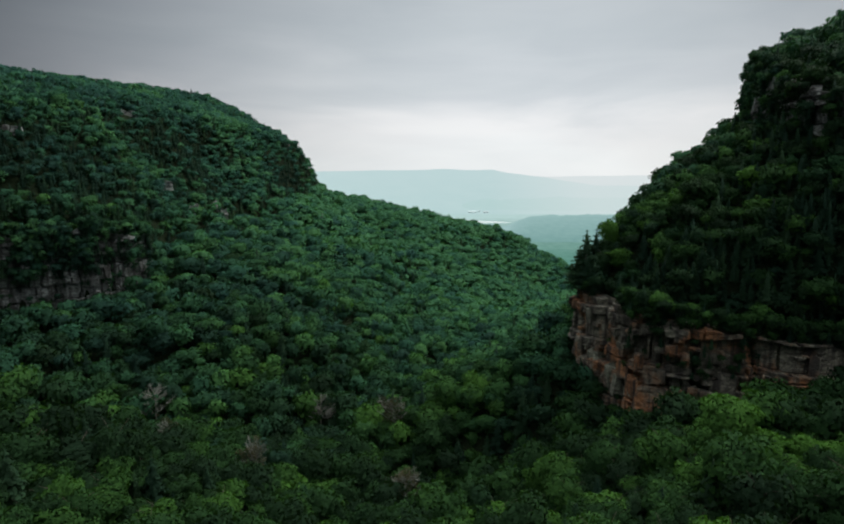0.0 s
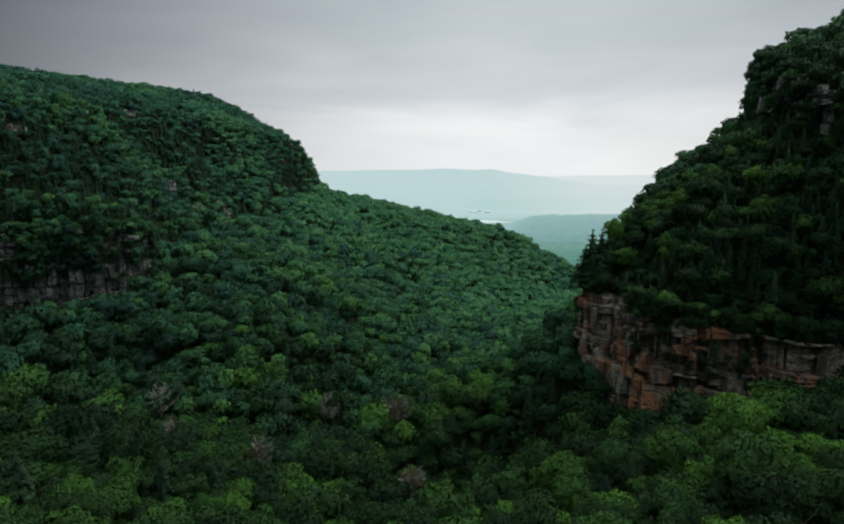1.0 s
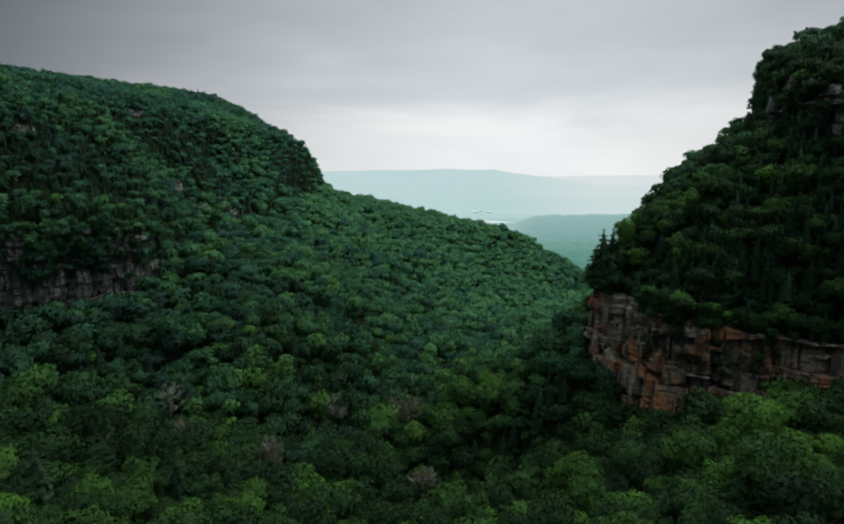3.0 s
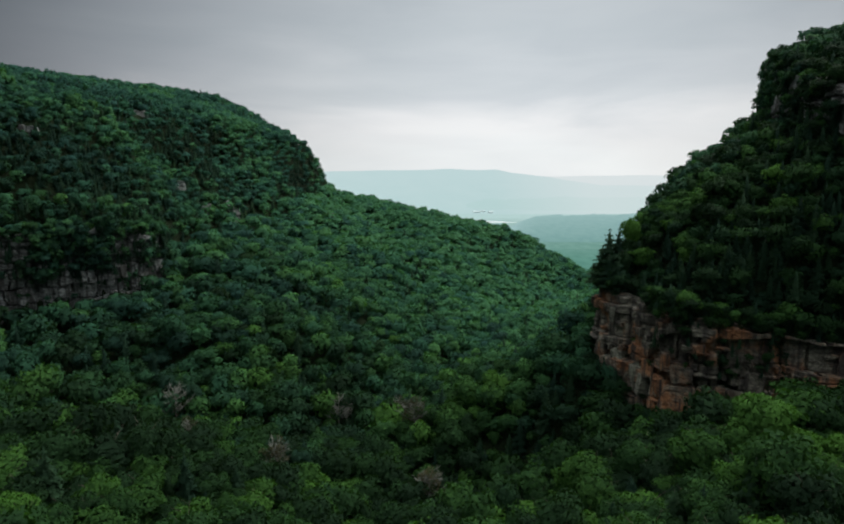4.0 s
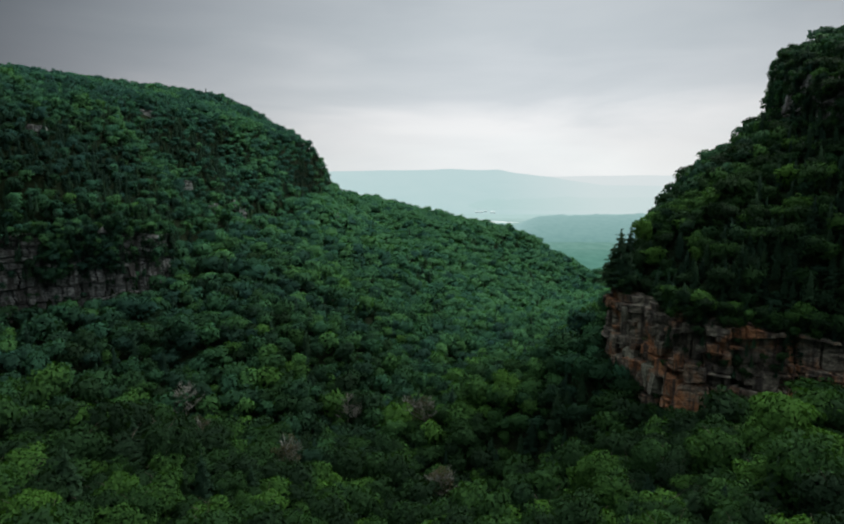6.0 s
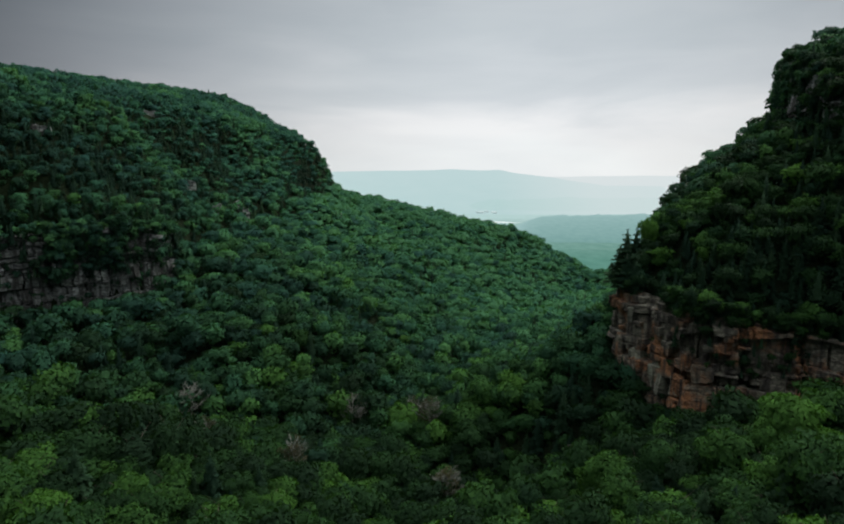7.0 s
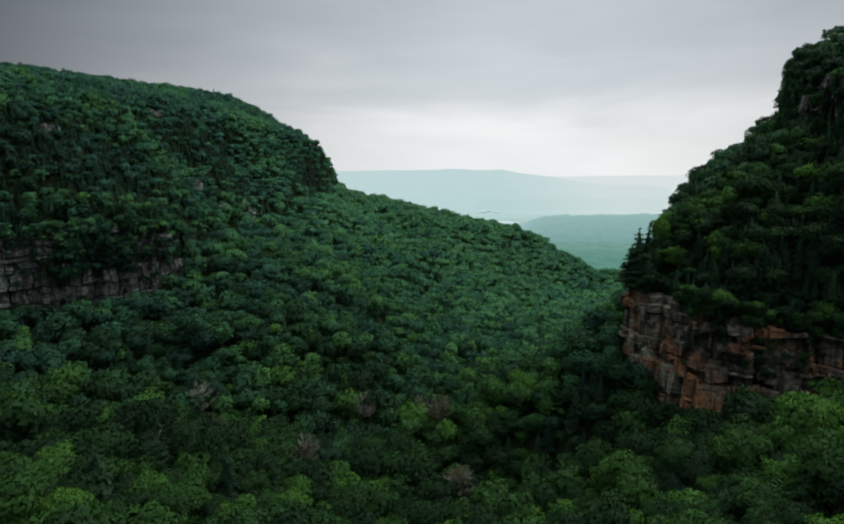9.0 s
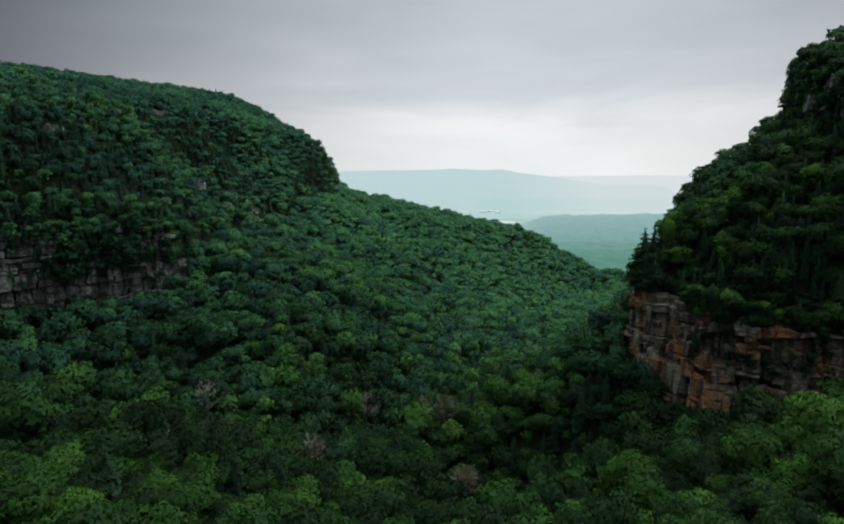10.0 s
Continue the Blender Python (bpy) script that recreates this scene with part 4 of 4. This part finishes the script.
def blocks(thing, at, length, bottom, top, mat, count, seed, big=1.0):
    """Loose-jointed blocks standing proud of the rock face, each an object of its own."""
    g = np.random.default_rng(seed)
    bank = [block_mesh(seed + i) for i in range(9)]
    for me in bank:
        me.materials.append(mat)
    k = np.linspace(0, 1, len(bottom))
    for i in range(count):
        u = g.uniform(0.02, 0.98) * length
        lo, hi = np.interp(u / length, k, bottom), np.interp(u / length, k, top)
        z = lo + (hi - lo) * g.uniform(0.12, 0.88)
        q, n = at(np.array(u))
        ob = new("block", bank[i % 9])
        ob.parent = thing
        turn = math.degrees(math.atan2(n[0], -n[1])) + g.normal(0, 8)
        w = g.choice([1.6, 2.4, 3.6, 6.0]) * g.uniform(0.7, 1.3) * big
        h = g.choice([1.0, 1.8, 3.2, 6.5]) * g.uniform(0.7, 1.3) * big
        ob.matrix_basis = pose(q[0] - n[0] * 0.3, q[1] - n[1] * 0.3, z, g.normal(0, 3), g.normal(0, 4), turn) @ Matrix.Diagonal((w, g.uniform(2.5, 4.6), h, 1))


right_cliff, right_at, right_length = cliff("rock_cliff", RIGHT_LINE, RIGHT_LOW, RIGHT_HIGH, rust_rock, "rust and grey bedded sandstone cliff below a wooded bluff", 41, res=0.48, depth=2.3, long=1.5, clefts=((51, 1.3, 3.5), (72, 2.2, 4.5), (91, 2.6, 5.0), (101, 1.4, 3.0), (127, 1.6, 3.0), (152, 1.8, 3.0)))
left_cliff, left_at, left_length = cliff("rock_cliff", LEFT_LINE, LEFT_LOW, LEFT_HIGH, grey_rock, "grey blocky sandstone cliff band in dark forest", 57, res=0.9, depth=2.4, long=2.0, clefts=((128, 2.2, 4.0), (152, 2.6, 4.5), (171, 2.0, 3.5), (193, 2.2, 4.0)))
cliff("rock_cliff", UPPER_LINE, UPPER_LOW, UPPER_HIGH, grey_rock, "dark tree-hung bluff under the mountain top", 71, res=1.2, depth=2.0)

blocks(right_cliff, right_at, right_length, RIGHT_LOW, RIGHT_HIGH, rust_rock, 120, 63, 1.25)
blocks(left_cliff, left_at, left_length, LEFT_LOW, LEFT_HIGH, grey_rock, 34, 77, 1.6)

# big tilted slabs that lean out of the corner of the rust cliff
slab_bank = [block_mesh(300 + i) for i in range(4)]
for me in slab_bank:
    me.materials.append(rust_rock if me is slab_bank[3] else lichen_rock)
for n, (u, z, w, h, out, tilt) in enumerate(((79, 103, 5.5, 13, 1.6, 12), (66, 108, 7, 10, 0.8, -5), (86, 101, 4, 10, 1.2, 9), (54, 112, 5, 12, 1.4, 4), (62, 131, 3.5, 8, 0.9, 5),
                                             (97, 104, 5, 9, 0.6, -7))):
    q, n2 = right_at(np.array(float(u)))
    slab = new("slab", slab_bank[n % 4])
    slab.parent = right_cliff
    facing = math.degrees(math.atan2(n2[0], -n2[1])) + 7 * math.sin(2.3 * n)
    slab.matrix_basis = pose(q[0] + n2[0] * (out - 1.7), q[1] + n2[1] * (out - 1.7), z, 5 * math.cos(1.7 * n), tilt, facing) @ Matrix.Diagonal((w, 5.0, h, 1))

# ---- single trees ----
broad_bank = [broadleaf_thing(15.0, 7.2, 1900, 0.40) for _ in range(6)]
needle_bank = [conifer_thing(17.0, 4.8, 1300, 0.54) for _ in range(4)]
for picked, bank in ((near_leaf, broad_bank), (near_needle, needle_bank)):
    for n, i in enumerate(picked):
        m = Matrix.Translation((sx[i], sy[i], sz[i] - 0.4)) @ Matrix.Rotation(spin_of[i], 4, "Z") @ Matrix.Diagonal((size_of[i], size_of[i], size_of[i] * tall_of[i], 1))
        if n < len(bank):
            bank[n].matrix_basis = m
        else:
            b = bank[n % len(bank)].scale
            copy_thing(bank[n % len(bank)], m @ Matrix.Diagonal((1 / b[0], 1 / b[1], 1 / b[2], 1)))

# tall conifers on the corner of the bluff
for x, y, height, wide in ((88.9, 311.5, 30.5, 1.3), (94.6, 314, 30.5, 1.25), (87.5, 306, 19, 1.4), (88.5, 301, 13, 1.1), (92, 305, 20, 1.1), (98, 309, 22, 1.1), (86.2, 308.5, 17, 1.5), (90, 299, 16, 1.1), (85.5, 312, 22, 1.4), (91, 318, 23, 0.7), (100, 318, 24, 0.7)):
    kin = needle_bank[int(x * 2) % 4]
    k, b = 1 / 17.0, kin.scale
    pine = copy_thing(kin, Matrix.Translation((x, y, 142.5)) @ Matrix.Rotation(x * 1.7, 4, "Z") @ Matrix.Diagonal((height * wide * k / b[0], height * wide * k / b[1], height * k / b[2], 1)))
    tagged(pine, "dark pointed pine on the corner of the cliff top", "tree", group="pines on the cliff corner")

# broadleaf trees closing in behind them
for x, y, top, n in ((100, 317, 167.5, 1), (104, 321, 179, 3), (97, 308, 163, 4)):
    z = float(ground_z(np.array([x]), np.array([y]))[0]) - 0.4
    kin, k = broad_bank[n], (top - z) / 15.0
    copy_thing(kin, Matrix.Translation((x, y, z)) @ Matrix.Rotation(x, 4, "Z") @ Matrix.Diagonal((min(k, 0.85) / kin.scale[0], min(k, 0.85) / kin.scale[1], k / kin.scale[2], 1)))

# bare dead trees
dead_bank = [dead_thing(15.0, 8.0, leaves) for leaves in (120, 120, 900)]
for n, ((x, y), height) in enumerate(zip(DEAD_SPOTS, (26, 25, 22, 24, 23, 23, 20))):
    m = Matrix.Translation((x, y, ground_z(np.array([x]), np.array([y]))[0] - 0.3)) @ Matrix.Rotation(n * 2.1, 4, "Z") @ Matrix.Scale(height / 15.0, 4)
    if n < 3:
        dead_bank[n].matrix_basis = m
    else:
        copy_thing(dead_bank[2], m @ Matrix.Scale(1 / dead_bank[2].scale[0], 4))

# rock showing through the canopy
for n, (x, y, z, width, height) in enumerate(OUTCROPS):
    half = width / 2
    line = [(x - half * 0.7 - 3, y - half * 0.7 + 3), (x - half * 0.6, y - half * 0.7), (x, y), (x + half * 0.7, y + half * 0.6), (x + half * 0.7 - 2, y + half * 0.7 + 4)]
    low, high = [z - height - 9] * 7, list(z + 0.5 * height * np.random.default_rng(n).uniform(-0.7, 0.7, 7) - height * np.array([1.1, 0.3, 0, 0, 0, 0.3, 1.2]))
    cliff("rock_outcrop", line, low, high, rust_rock if z < 100 else grey_rock if y < 520 else pale_rock, "weathered rock outcrop showing among treetops", 90 + n, res=0.7, depth=1.0, cap=3.0)

# far farm sheds on the plain
shed_wall, sht, shb = material("hazed_shed_wall")
# blue-grey base colour, with the haze before the far sheds painted in
sht.links.new(ramp(sht, [(0.3, (0.42, 0.53, 0.55)), (0.7, (0.50, 0.61, 0.63))], tex(sht, position(sht), 0.2, 4)), shb.inputs["Base Color"])
shb.inputs["Roughness"].default_value = 0.7


def shed(x, y, length, width, height):
    base = tagged(new("farm_shed"), "long pale farm shed far off on the hazy plain", "building", group="sheds on the plain")
    base.matrix_basis = Matrix.Translation((x, y, float(mountain(np.array([x]), np.array([y]))[0]) + 0.5))
    l, w = length / 2, width / 2
    walls = [(-l, -w, -3), (l, -w, -3), (l, w, -3), (-l, w, -3), (-l, -w, height), (l, -w, height), (l, w, height), (-l, w, height)]
    part("wall", array_mesh("wall", walls, [(0, 1, 5, 4), (1, 2, 6, 5), (2, 3, 7, 6), (3, 0, 4, 7)], [shed_wall]), base)
    o, r = 1.0, height + width * 0.3
    roof = [(-l - o, -w - o, height), (l + o, -w - o, height), (l + o, 0, r), (-l - o, 0, r), (l + o, w + o, height), (-l - o, w + o, height)]
    part("roof", array_mesh("roof", roof, [(0, 1, 2, 3), (3, 2, 4, 5)], [shed_wall]), base)


for place in ((405, 3690, 30, 26, 3), (318, 3700, 48, 26, 3), (362, 3730, 22, 20, 3)):
    shed(*place)
